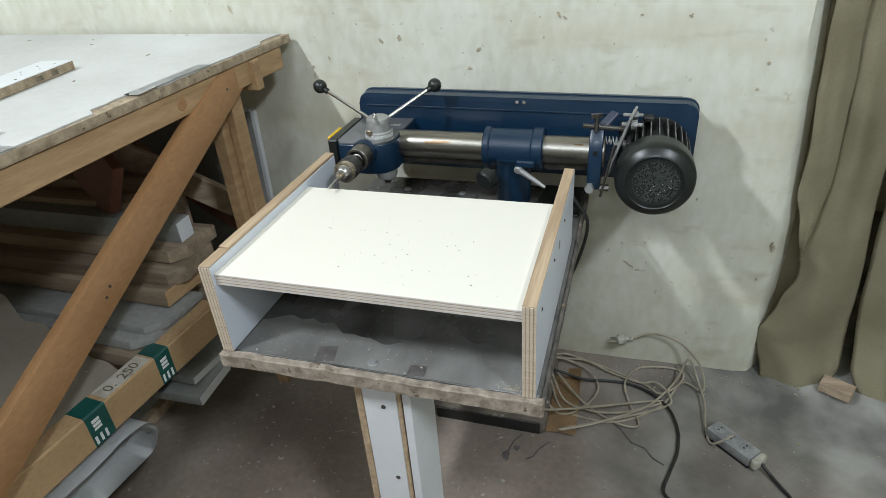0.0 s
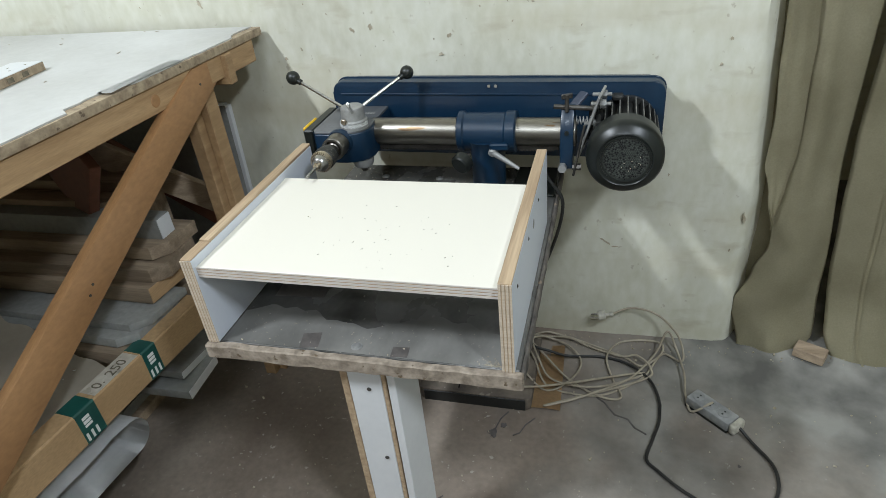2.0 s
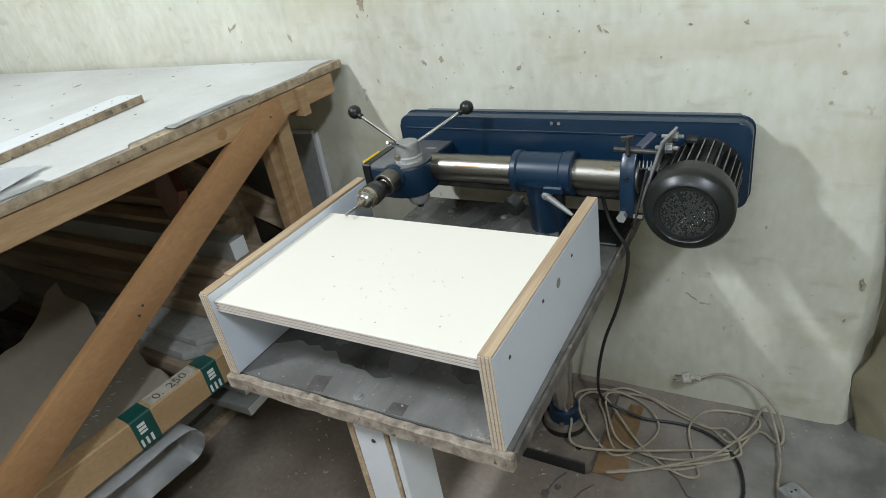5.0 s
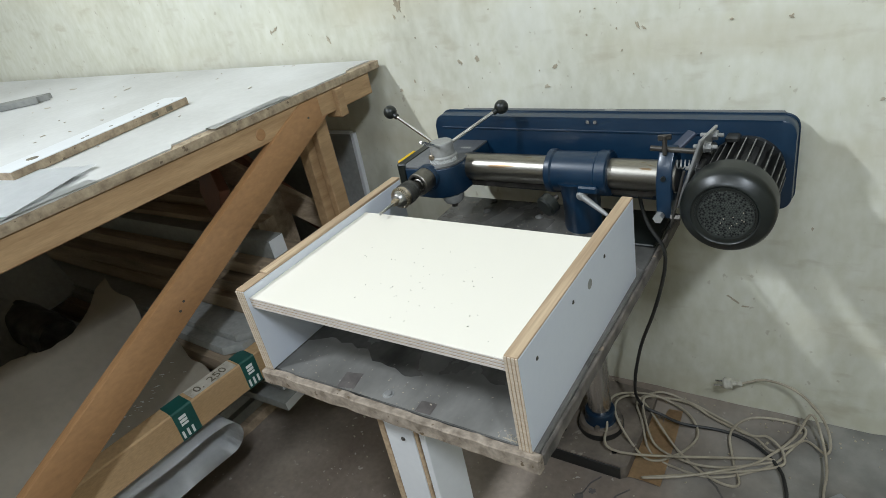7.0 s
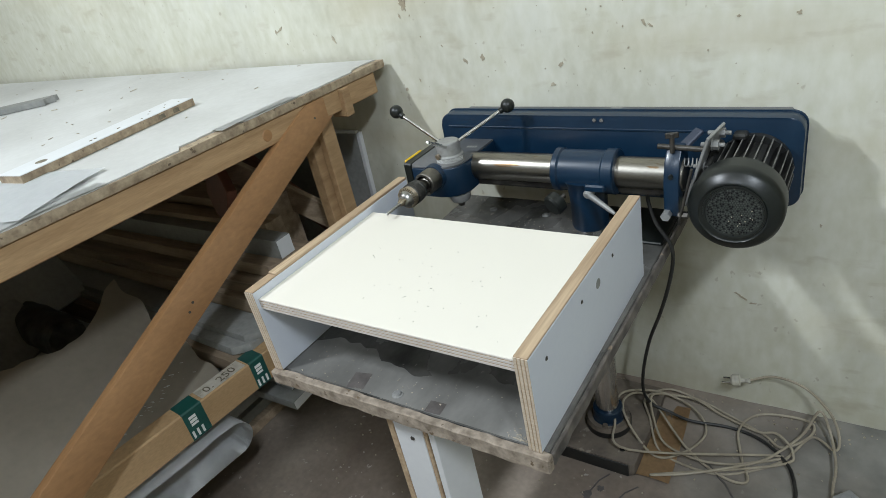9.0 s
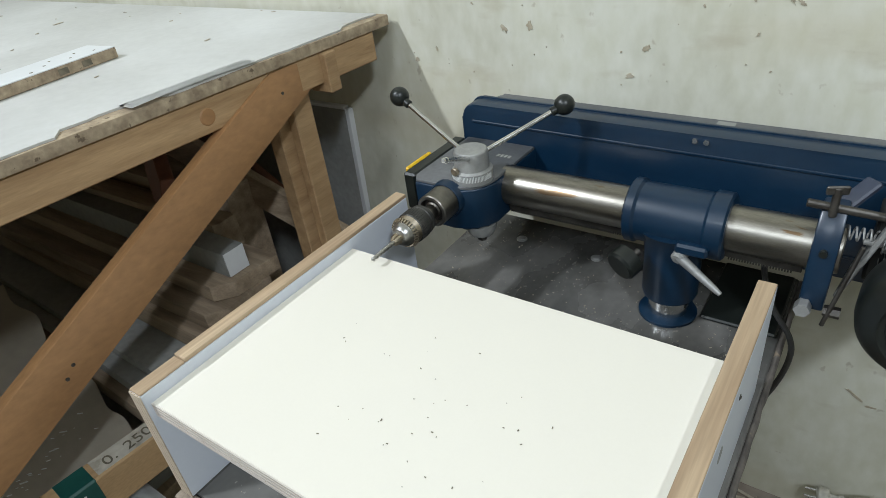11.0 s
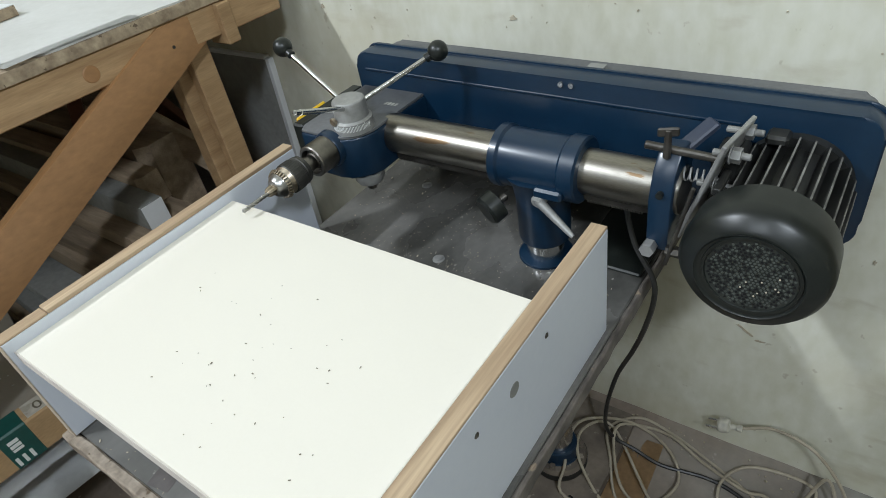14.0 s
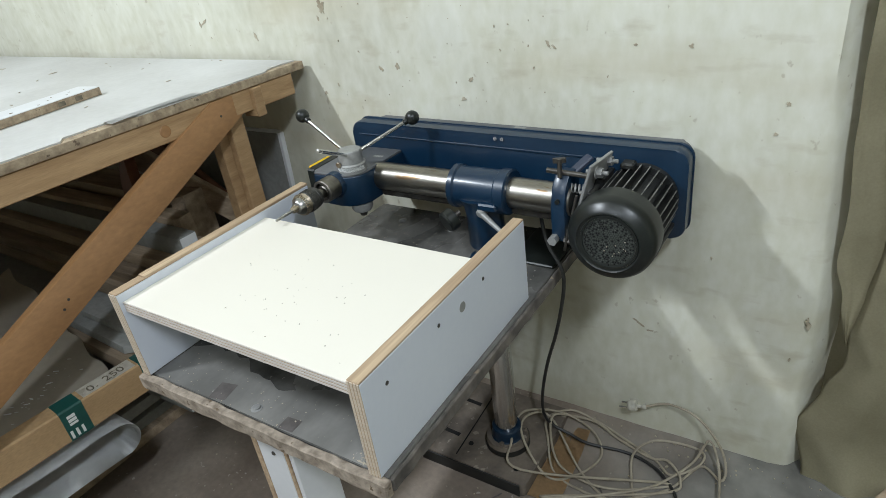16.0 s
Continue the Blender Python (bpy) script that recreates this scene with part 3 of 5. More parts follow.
bm = box((-0.465, 1.155, RZ - 0.0345), (-0.095, 1.175, RZ - 0.026), 0.0005)
for k in range(120):
    x = -0.463 + k * 0.003
    if not -0.295 < x < -0.174:
        box((x, 1.1555, RZ - 0.0378), (x + 0.0016, 1.1745, RZ - 0.0343), 0, bm)
part("rack", bm, DARKSTEEL, drill, "toothed rack under the ram")
shaft = part("lock_stem", rod((-0.268, 1.128, 0.655), (-0.278, 1.112, 0.648), 0.005), DARKSTEEL, drill)
part("lock_knob", lathe((-0.274, 1.120, 0.650), (-0.283, 1.100, 0.643), [(0, 0.012), (0.15, 0.0205), (0.85, 0.0205), (1, 0.0175)], 28), BLACK, drill)
part("lever_boss", lathe((-0.216, 1.138, 0.668), (-0.220, 1.116, 0.662), [(0, 0.006), (0.3, 0.006), (0.35, 0.0085), (0.9, 0.0085), (1, 0.006)], 20), CASTGREY, drill)
part("lever", lathe((-0.219, 1.121, 0.664), (-0.165, 1.102, 0.639), [(0, 0.0065), (0.1, 0.006), (0.85, 0.0040), (1, 0.0028)], 16), CASTGREY, drill)

# head
def head_plan(g):
    front = [(-0.512 + (0.046 + g) * math.cos(radians(t)), 1.131 + (0.046 + g) * math.sin(radians(t))) for t in range(-90, 1, 10)]
    return [(-0.582 - g, 1.100), (-0.572, 1.0855 - g)] + front + [(-0.464 + g, 1.238), (-0.582 - g, 1.238)]


head = part("head", prism(head_plan(0), 0.652, 0.712, "z", 0.0025), BLUE, drill, smooth=40)
part("head_plate", prism(head_plan(-0.002), 0.7123, 0.7165, "z", 0.001), LIDGREY, head, "dusty dark top plate")
part("switch_box", box((-0.604, 1.098, 0.657), (-0.5828, 1.236, 0.7155), 0.003), BLACK, head, "black switch housing")
switch = part("switch_cover", box((-0.6105, 1.112, 0.680), (-0.6043, 1.172, 0.7160), 0.002), YELLOW, head, "yellow switch cover")
part("stop_button", lathe((-0.609, 1.142, 0.700), (-0.617, 1.142, 0.700), [(0, 0.009), (0.8, 0.010), (1, 0.008)], 20), RED, switch, "red stop button")
for k in range(4):
    part("badge_bar", box((-0.503 + 0.006 * k, 1.190, 0.7166), (-0.499 + 0.006 * k, 1.198, 0.7170), 0), GREYPANEL, head, "pale worn print")
SX, SZ = -0.520, 0.697
part("collar_ring", lathe((SX, 1.092, SZ), (SX, 1.079, SZ), [(0, 0.0262), (0.8, 0.0255), (1, 0.024)], 36), BLUE, head)
quill = part("quill", lathe((SX, 1.080, SZ), (SX, 1.047, SZ), [(0, 0.0228), (0.95, 0.0228), (1, 0.0215), (1, 0.0178), (0.72, 0.0174), (0.70, 0.013)], 40), WORNSTEEL, drill, "worn hollow steel quill sleeve")
part("bearing_ring", lathe((SX, 1.0575, SZ), (SX, 1.0545, SZ), [(0, 0.0172), (0.7, 0.0168), (1, 0.0150)], 36), DARKSTEEL, quill, "greasy bearing ring")
part("spindle", lathe((SX, 1.058, SZ), (SX, 1.028, SZ), [(0, 0.0122), (0.25, 0.0122), (0.3, 0.0102), (1, 0.0112)], 28), WORNSTEEL, drill)
chuck = part("chuck", lathe((SX, 1.032, SZ), (SX, 1.000, SZ), [(0, 0.013), (0.08, 0.0190), (0.28, 0.0202), (0.32, 0.0194), (0.40, 0.0194), (0.44, 0.0206), (0.97, 0.0206), (1, 0.0198)], 48), SCUFFED, drill, "scuffed black knurled drill chuck")
for k in range(40):
    t = k * math.tau / 40
    o = Vector((math.cos(t), 0, math.sin(t)))
    c = Vector((SX, 0, SZ)) + o * 0.0206
    part("knurl", bar((c.x, 1.0170, c.z), (c.x, 1.0020, c.z), 0.0007, 0.0007, 0), SCUFFED, chuck)
part("gear_ring", lathe((SX, 1.0005, SZ), (SX, 0.9945, SZ), [(0, 0.0196), (1, 0.0165)], 48), BRONZE, chuck, "toothed bronze-coloured key ring", 20)
for k in range(30):
    t = k * math.tau / 30
    bm = box((-0.0011, -0.0030, 0.0160), (0.0011, 0.0030, 0.0218), 0.0002, None, Matrix.Translation((SX, 0.9972, SZ)) @ Matrix.Rotation(t, 4, "Y") @ Matrix.Rotation(radians(24), 4, "X"))
    part("tooth", bm, BRONZE, chuck)
part("chuck_nose", lathe((SX, 0.9955, SZ), (SX, 0.9765, SZ), [(0, 0.0166), (0.50, 0.0166), (0.55, 0.0160), (0.62, 0.0158), (0.93, 0.0118), (0.97, 0.0108), (1, 0.0090)], 40), SATIN, chuck, "satin steel chuck nose")
for k in range(3):
    t = math.radians(30 + 120 * k)
    o = Vector((math.cos(t), 0, math.sin(t)))
    c = Vector((SX, 0, SZ)) + o * 0.0048
    part("jaw", lathe((c.x, 0.979, c.z), (c.x - o.x * 0.0022, 0.9655, c.z - o.z * 0.0022), [(0, 0.0038), (0.8, 0.0035), (1, 0.0023)], 8), BRONZE, chuck)
for k in range(3):
    t = math.radians(90 + 120 * k)
    o = Vector((math.cos(t), 0, math.sin(t)))
    p = Vector((SX, 0.9912, SZ)) + o * 0.0166
    part("key_hole", lathe(p, p + o * 0.0006, [(0, 0.0027), (1, 0.0027)], 14), BLACK, chuck)
# twist bit: two flutes wound round a core
bm = bmesh.new()
rings, turns = [], 3.4
for k in range(65):
    s = k / 64
    y = 0.969 - 0.046 * s
    ring = []
    for j in range(16):
        a = j * math.tau / 16
        r = 0.00290 * (0.58 + 0.42 * abs(math.cos(a)) ** 0.35)
        if s < 0.12:
            r = 0.0028
        if s > 0.95:
            r *= (1.0 - s) / 0.05 * 0.85 + 0.15
        b = a + turns * math.tau * max(0, s - 0.12)
        ring.append(bm.verts.new((SX + r * math.cos(b), y, SZ - 0.0005 + r * math.sin(b))))
    rings.append(ring)
for r0, r1 in zip(rings, rings[1:]):
    for j in range(16):
        bm.faces.new((r0[j], r0[(j + 1) % 16], r1[(j + 1) % 16], r1[j]))
bm.faces.new(rings[-1])
part("drill_bit", bm, SATIN, drill, "short steel twist drill bit", 50)

# feed hub with spokes
HX, HY = -0.497, 1.119
hub = part("feed_hub", lathe((HX, HY, 0.7165), (HX, HY, 0.760), [(0, 0.0275), (0.36, 0.0275), (0.38, 0.0262), (0.42, 0.0238), (0.9, 0.0232), (0.97, 0.0222), (1, 0.0205)], 48), CASTGREY, drill, "grey cast feed hub")
for k in range(40):
    a = math.radians(200 + 4.2 * k)
    o = Vector((math.cos(a), math.sin(a), 0))
    part("scale_mark", bar(Vector((HX, HY, 0.7225)) + o * 0.0276, Vector((HX, HY, 0.7300 if k % 5 else 0.7315)) + o * 0.0276, 0.0006, 0.0006, 0), INKWHITE, hub)
part("set_screw", lathe((HX - 0.010, HY - 0.0245, 0.736), (HX - 0.0105, HY - 0.0290, 0.736), [(0, 0.0055), (0.8, 0.0058), (1, 0.0045)], 20), BRONZE, hub, "rusty set screw")
for end, bar_end in (((-0.621, 1.138, 0.812), 0.92), ((-0.405, 1.211, 0.797), 0.92)):
    d = Vector(end) - Vector((HX, HY, 0.745))
    part("spoke", rod(Vector((HX, HY, 0.745)) + d * 0.12, Vector((HX, HY, 0.745)) + d * bar_end, 0.0034, 16), CHROME, drill)
    part("spoke_collar", rod(Vector((HX, HY, 0.745)) + d * 0.86, Vector((HX, HY, 0.745)) + d * 0.92, 0.006, 16), BLACK, drill)
    part("ball_knob", ball(end, 0.0138), BLACK, drill, "round black plastic knob", 180)
part("spoke", rod((HX + 0.007, HY - 0.018, 0.754), (-0.4495, 0.9995, 0.8045), 0.0036, 16), CHROME, drill)
part("spoke_tip", rod((-0.4490, 0.9985, 0.8050), (-0.4445, 0.9880, 0.8105), 0.0030, 16), CHROME, drill, "bare threaded end without its knob")
part("lower_cap", lathe((-0.490, 1.117, 0.6505), (-0.490, 1.117, 0.634), [(0, 0.0225), (0.6, 0.0215), (1, 0.018)], 36), CASTGREY, drill)
part("lower_nut", lathe((-0.490, 1.117, 0.634), (-0.490, 1.117, 0.622), [(0, 0.0115), (0.4, 0.0115), (0.5, 0.008), (1, 0.007)], 6), DARKSTEEL, drill)

# belt cover along the wall
def cover_outline(inset):
    return round_rect(-0.588 + inset, 0.612 + inset, 0.100 - inset, 0.770 - inset, 0.022 - inset * 0.5)


def rake(bm):
    for v in bm.verts:
        v.co.z -= 0.008 * (v.co.x + 0.588) / 0.688
    return bm


cover = part("belt_cover", rake(prism(cover_outline(0), 1.238, 1.268, "y", 0.004)), BLUE, drill, "long navy belt cover with rounded corners")
part("rim", rake(prism(cover_outline(-0.002), 1.268, 1.273, "y", 0.002)), BLUE, cover, "folded rim of the cover")
part("lid", rake(prism(cover_outline(0.012), 1.274, 1.322, "y", 0.008)), LIDGREY, cover, "dusty dark steel lid")
for z0, x1 in ((0.742, -0.03), (0.640, 0.02)):
    part("ridge", rake(box((-0.570, 1.2362, z0), (x1, 1.2385, z0 + 0.004), 0.0008)), BLUE, cover)
for x in (-0.243, -0.229):
    part("rivet", rake(lathe((x, 1.2385, 0.762), (x, 1.2355, 0.762), [(0, 0.004), (1, 0.0035)], 14)), CHROME, cover)
part("vent_label", rake(box((-0.232, 1.29, 0.7635), (-0.21, 1.302, 0.7645), 0)), GREYPANEL, cover, "small pale sticker")

# motor
MX, MZ = 0.030, 0.679
motor = part("motor", lathe((MX, 1.238, MZ), (MX, 1.11, MZ), [(0, 0.058), (0.10, 0.058), (0.11, 0.0475), (1, 0.0475)], 48), BLACKIRON, drill, "black finned electric motor")
for k in range(26):
    a = (k + 0.5) * math.tau / 26
    c = Vector((MX, 0, MZ)) + Vector((math.cos(a), 0, math.sin(a))) * 0.0535
    turn = Matrix.Translation((c.x, 0, c.z)) @ Matrix.Rotation(math.pi / 2 - a, 4, "Y")
    fin = part("fin", box((-0.0013, 1.118, -0.0070), (0.0013, 1.226, 0.0070), 0.0004, m=turn), BLACKIRON, motor)
    part("fin_edge", box((-0.0009, 1.119, 0.0070), (0.0009, 1.224, 0.0075), 0, m=turn), FINDUST, fin, "rubbed dusty fin edge")
part("lifting_boss", box((MX - 0.030, 1.205, MZ + 0.056), (MX - 0.008, 1.228, MZ + 0.067), 0.003), BLACKIRON, motor)
shell = [(0, 0.0655), (0.03, 0.0675), (0.55, 0.0688), (0.72, 0.0678), (0.86, 0.0622), (0.95, 0.0525), (0.985, 0.0500), (0.990, 0.0485), (0.965, 0.0470), (0.960, 0.0455)]
fan = part("fan_cover", lathe((MX - 0.002, 1.122, MZ - 0.002), (MX - 0.002, 1.063, MZ - 0.002), shell, 56), BLACK, motor, "rounded black fan cover with a perforated face", 40)
face_y = 1.122 - 0.059 * 0.960
rng = random.Random(5)
# The pale discs carry the colour of lit metal seen through the holes.
holes, dusty = bmesh.new(), bmesh.new()
for i in range(-11, 12):
    for j in range(-12, 13):
        x, z = (i + 0.5 * (j % 2)) * 0.0037, j * 0.0032
        if x * x + z * z < 0.0385 ** 2:
            pale = rng.random() < 0.92 - 0.45 * math.hypot(x - 0.006, z + 0.004) / 0.036
            lathe((MX + x, face_y - 0.0002, MZ + z), (MX + x, face_y - 0.0007, MZ + z), [(0, 0.00125), (1, 0.00125)], 8, dusty if pale else holes)
part("face_plate", lathe((MX - 0.002, face_y + 0.002, MZ - 0.002), (MX - 0.002, face_y - 0.0001, MZ - 0.002), [(0, 0.0420), (1, 0.0420)], 40), FACEDUST, fan, "dusty perforated face")
tagged(part("perforation", holes, HOLEBLACK, fan, "grid of small round dark holes"), kind="stuff")
tagged(part("perforation", dusty, HOLELIT, fan, "small holes painted pale for the lit metal behind them"), kind="stuff")
part("face_ring", lathe((MX, face_y + 0.001, MZ), (MX, face_y - 0.0016, MZ), [(0, 0.0450), (1, 0.0440), (1, 0.0412), (0.4, 0.0405)], 48), BLACK, fan)
rng = random.Random(9)
for k in range(9):
    a, r = rng.uniform(0, 6.3), rng.uniform(0.008, 0.036)
    part("dust_fleck", ball((MX + 0.01 + r * math.cos(a) * 0.7, face_y - 0.0005, MZ - 0.01 + r * math.sin(a) * 0.6), 0.0009), SAWDUST, fan)
for x, z in ((MX - 0.052, MZ + 0.042), (MX + 0.05, MZ - 0.046)):
    part("motor_bolt", rod((x, 1.125, z), (x, 1.236, z), 0.0045, 12), BLACKIRON, motor)

# ram end yoke, belt tension plate and fittings
yoke = part("end_yoke", prism([(1.132, 0.628), (1.146, 0.620), (1.160, 0.640), (1.196, 0.662), (1.200, 0.712), (1.186, 0.738), (1.160, 0.742), (1.140, 0.722), (1.130, 0.690)], -0.091, -0.066, "x", 0.003), BLUE, drill)
part("yoke_arm", bar((-0.078, 1.18, 0.725), (-0.050, 1.21, 0.752), 0.020, 0.008, 0.002), BLUEDUST, yoke)
part("set_hole", lathe((-0.0785, 1.1345, 0.700), (-0.0785, 1.1290, 0.700), [(0, 0.004), (1, 0.004)], 14), BLACK, yoke)
part("yoke_nut", hex_bolt((-0.085, 1.135, 0.632), (-0.085, 1.118, 0.632), 0.0085), CASTGREY, yoke)
part("yoke_bolt", rod((-0.080, 1.150, 0.735), (-0.080, 1.150, 0.768), 0.004, 12), DARKSTEEL, yoke)
part("wing_nut", bar((-0.090, 1.146, 0.765), (-0.070, 1.154, 0.765), 0.004, 0.010, 0.0015), DARKSTEEL, yoke)
part("cross_bolt", rod((-0.105, 1.155, 0.744), (-0.030, 1.160, 0.738), 0.0045, 12), DARKSTEEL, yoke)
plate = part("motor_plate", box((-0.0025, -0.036, -0.062), (0.0025, 0.036, 0.066), 0.001, m=pose(-0.036, 1.172, 0.704, 0, 17, -8)), CASTGREY, drill, "dusty steel motor mounting plate")
for y, z in ((1.152, 0.750), (1.152, 0.712), (1.198, 0.752)):
    x = -0.036 + 0.30 * (z - 0.704)
    part("plate_bolt", rod((x - 0.014, y, z), (x + 0.022, y, z), 0.0036, 12), CASTGREY, plate)
    part("plate_nut", hex_bolt((x + 0.004, y, z), (x + 0.013, y, z), 0.0082), CASTGREY, plate)
    part("washer", rod((x + 0.0026, y, z), (x + 0.0040, y, z), 0.0098, 20, 0.0003), CASTGREY, plate)
part("tension_rod", rod((-0.046, 1.135, 0.715), (-0.064, 1.120, 0.618), 0.0024, 10), DARKSTEEL, drill)
part("tension_nut", hex_bolt((-0.066, 1.127, 0.634), (-0.050, 1.127, 0.634), 0.0065), DARKSTEEL, drill)
bm = hose([(-0.064 + 0.0016 * k, 1.157 + 0.0075 * math.cos(k * 1.57), 0.716 + 0.0075 * math.sin(k * 1.57)) for k in range(18)], 0.0011, 3, 6)
part("spring", bm, CASTGREY, drill)
part("motor_foot", box((-0.040, 1.165, 0.655), (-0.012, 1.215, 0.735), 0.003), BLACKIRON, motor)

# ---- cables on the machine and floor ----
bm = hose([(-0.136, 1.192, 0.666), (-0.135, 1.190, 0.625), (-0.118, 1.178, 0.585), (-0.091, 1.168, 0.550), (-0.087, 1.166, 0.515), (-0.098, 1.175, 0.455), (-0.122, 1.198, 0.37), (-0.155, 1.224, 0.27),
           (-0.172, 1.226, 0.18), (-0.174, 1.228, 0.115), (-0.160, 1.240, 0.072), (-0.125, 1.245, 0.056), (-0.075, 1.243, 0.046), (0.006, 1.262, 0.036), (0.072, 1.248, 0.034), (0.122, 1.205, 0.032), (0.141, 1.160, 0.029), (0.147, 1.125, 0.027)], 0.0036)
cable = single("motor_cable", bm, BLACKCORD, "black power cable hanging from the drill to the floor", "cable")
part("cable_gland", rod((-0.136, 1.192, 0.658), (-0.136, 1.192, 0.672), 0.006, 14), DARKSTEEL, cable)

strip = thing("power_strip", (0.258, 1.118, FLOOR), "grey power strip with a white end lying on concrete", "power strip")
sm = pose(0.258, 1.118, FLOOR + 0.004, 0, 0, -42)
part("body", box((-0.055, -0.021, 0), (0.055, 0.021, 0.026), 0.004, m=sm, seg=2), STRIPGREY, strip)
part("end_cap", box((0.0552, -0.0205, 0.001), (0.072, 0.0205, 0.027), 0.006, m=sm, seg=2), PLUGWHITE, strip, "white end cap")
for k in range(3):
    part("socket", lathe(sm @ Vector((-0.035 + 0.032 * k, 0, 0.0255)), sm @ Vector((-0.035 + 0.032 * k, 0, 0.0275)), [(0, 0.0135), (1, 0.013)], 24), STRIPGREY, strip)
    for s in (-1, 1):
        c = Vector((-0.035 + 0.032 * k, 0.005 * s, 0.0274))
        part("pin_hole", lathe(sm @ c, sm @ (c + Vector((0, 0, 0.0006))), [(0, 0.0022), (1, 0.0022)], 10), BLACK, strip)
part("switch_base", box((-0.0545, -0.0215, -0.0035), (0.0545, 0.0215, 0.004), 0.001, m=sm), BLACK, strip)
fz = FLOOR + 0.007
bm = hose([(0.310, 1.070, fz + 0.012), (0.335, 1.040, fz), (0.366, 0.985, fz), (0.364, 0.925, fz), (0.330, 0.870, fz), (0.270, 0.850, fz), (0.190, 0.888, fz), (0.135, 0.935, fz), (0.113, 0.962, fz),
           (0.126, 1.015, fz), (0.142, 1.07, fz), (0.147, 1.125, fz)], 0.0037)
single("black_cord", bm, BLACKCORD, "black rubber cord curving over the concrete floor", "cable")

rng = random.Random(21)
pts = [(0.030, 1.312, 0.140), (0.075, 1.322, 0.155), (0.135, 1.318, 0.145), (0.185, 1.300, 0.105), (0.205, 1.285, 0.06), (0.200, 1.262, 0.045)]
around = [(0.160, 1.285), (0.116, 1.222), (0.067, 1.175), (0.012, 1.141), (-0.056, 1.136), (-0.120, 1.156), (-0.160, 1.203), (-0.183, 1.265), (-0.143, 1.312), (-0.081, 1.316), (-0.012, 1.291), (0.067, 1.268)]
right_loop = [(0.110, 1.246), (0.154, 1.280), (0.153, 1.308), (0.115, 1.318), (0.055, 1.305), (0.024, 1.256), (0.038, 1.198), (0.060, 1.130), (0.014, 1.132)]
left_loop = [(-0.075, 1.177), (-0.176, 1.262), (-0.213, 1.212), (-0.189, 1.156), (-0.130, 1.130), (-0.070, 1.166), (-0.043, 1.222), (-0.061, 1.263), (-0.111, 1.292), (-0.172, 1.281), (-0.226, 1.225), (-0.214, 1.139), (-0.170, 1.090)]
last_run = [(-0.110, 1.082), (-0.041, 1.103), (0.065, 1.182), (0.112, 1.235), (0.146, 1.285), (0.164, 1.306), (0.188, 1.285), (0.203, 1.225)]
inner = [(x * 0.90 - 0.004, 1.215 + (y - 1.215) * 0.86) for x, y in around[1:]] + [(0.095, 1.262), (0.128, 1.235), (0.100, 1.190)]


def rest(x, y):
    """What the cord lies on: the flange, the base plate or the floor."""
    if math.hypot(x - CX, y - CY) < 0.062:
        return 0.086
    return 0.058 if -0.44 < x < -0.135 else floor_height(x, y)


for n, run in enumerate((around, right_loop, left_loop, inner, last_run)):
    for k, (x, y) in enumerate(run):
        x, y = x + rng.uniform(-0.004, 0.004), y + rng.uniform(-0.004, 0.004)
        pts.append((x, min(y, 1.318), rest(x, y) + 0.005 + 0.004 * n * rng.uniform(0.5, 1.4) + (0.045 if run is last_run and k == 5 else 0)))
pts += [(0.205, 1.165, FLOOR + 0.012), (0.215, 1.115, FLOOR + 0.008), (0.252, 1.118, FLOOR + 0.036), (0.262, 1.15, FLOOR + 0.012), (0.235, 1.175, FLOOR + 0.012), (0.222, 1.152, FLOOR + 0.016)]
cord = single("extension_cord", hose(pts, 0.0027, 7, 8), CORD, "tangled beige extension cord heaped on the floor", "cable")
part("plug", lathe((0.032, 1.312, 0.140), (-0.006, 1.310, 0.132), [(0, 0.004), (0.05, 0.0065), (0.2, 0.006), (0.25, 0.0045), (0.5, 0.005), (0.55, 0.012), (0.9, 0.0135), (1, 0.011)], 20), PLUGWHITE, cord, "white mains plug")
for s in (-1, 1):
    part("plug_pin", rod((-0.004, 1.310 + 0.008 * s, 0.132), (-0.024, 1.309 + 0.008 * s, 0.129), 0.0022, 10), CHROME, cord)

bm = sheet(lambda u, v: (-0.158 + 0.072 * u + 0.006 * (1 - v), 1.072 + 0.215 * v, floor_height(-0.12, 1.07 + 0.2 * v) + 0.006 + 0.003 * math.sin(u * 3 + v * 4)), 6, 10, 0.003)
single("cardboard_scrap", bm, CARDBOARD, "loose brown cardboard strip lying on the floor", "cardboard")

# ---- the long bench ----
BZ = 0.876


def bench_edge(y):
    return -0.835 + 0.055 * (y - 0.40) / 0.92


bench = thing("workbench", (-1.7, 0.5, FLOOR), "large timber workbench with a dusty white laminate top", "workbench")
bm = prism([(bench_edge(1.325), 1.325), (-2.95, 1.325), (-2.95, 0.02), (bench_edge(0.02), 0.02)], BZ - 0.020, BZ - 0.003, "z", 0.001)
part("bench_top", bm, CHIPLIGHT, bench, "worn chipboard top with a broken edge")
rng = random.Random(3)
outline = [(-2.94, 1.322), (-2.94, 0.03)]
for k in range(81):
    y = 0.03 + 1.285 * k / 80
    bite = 0.010 * max(0, noise.noise((0, y * 9, 2))) + 0.004 * noise.noise((0, y * 40, 5)) + 0.003
    outline.append((bench_edge(y) - abs(bite) - (0.022 if 0.78 < y < 0.90 else 0) - (0.012 if y > 1.22 else 0), y))
bm = prism(outline, BZ - 0.0028, BZ, "z", 0)
part("laminate_skin", bm, DUSTYLAM, bench, "dusty white laminate skin, frayed at the edge")
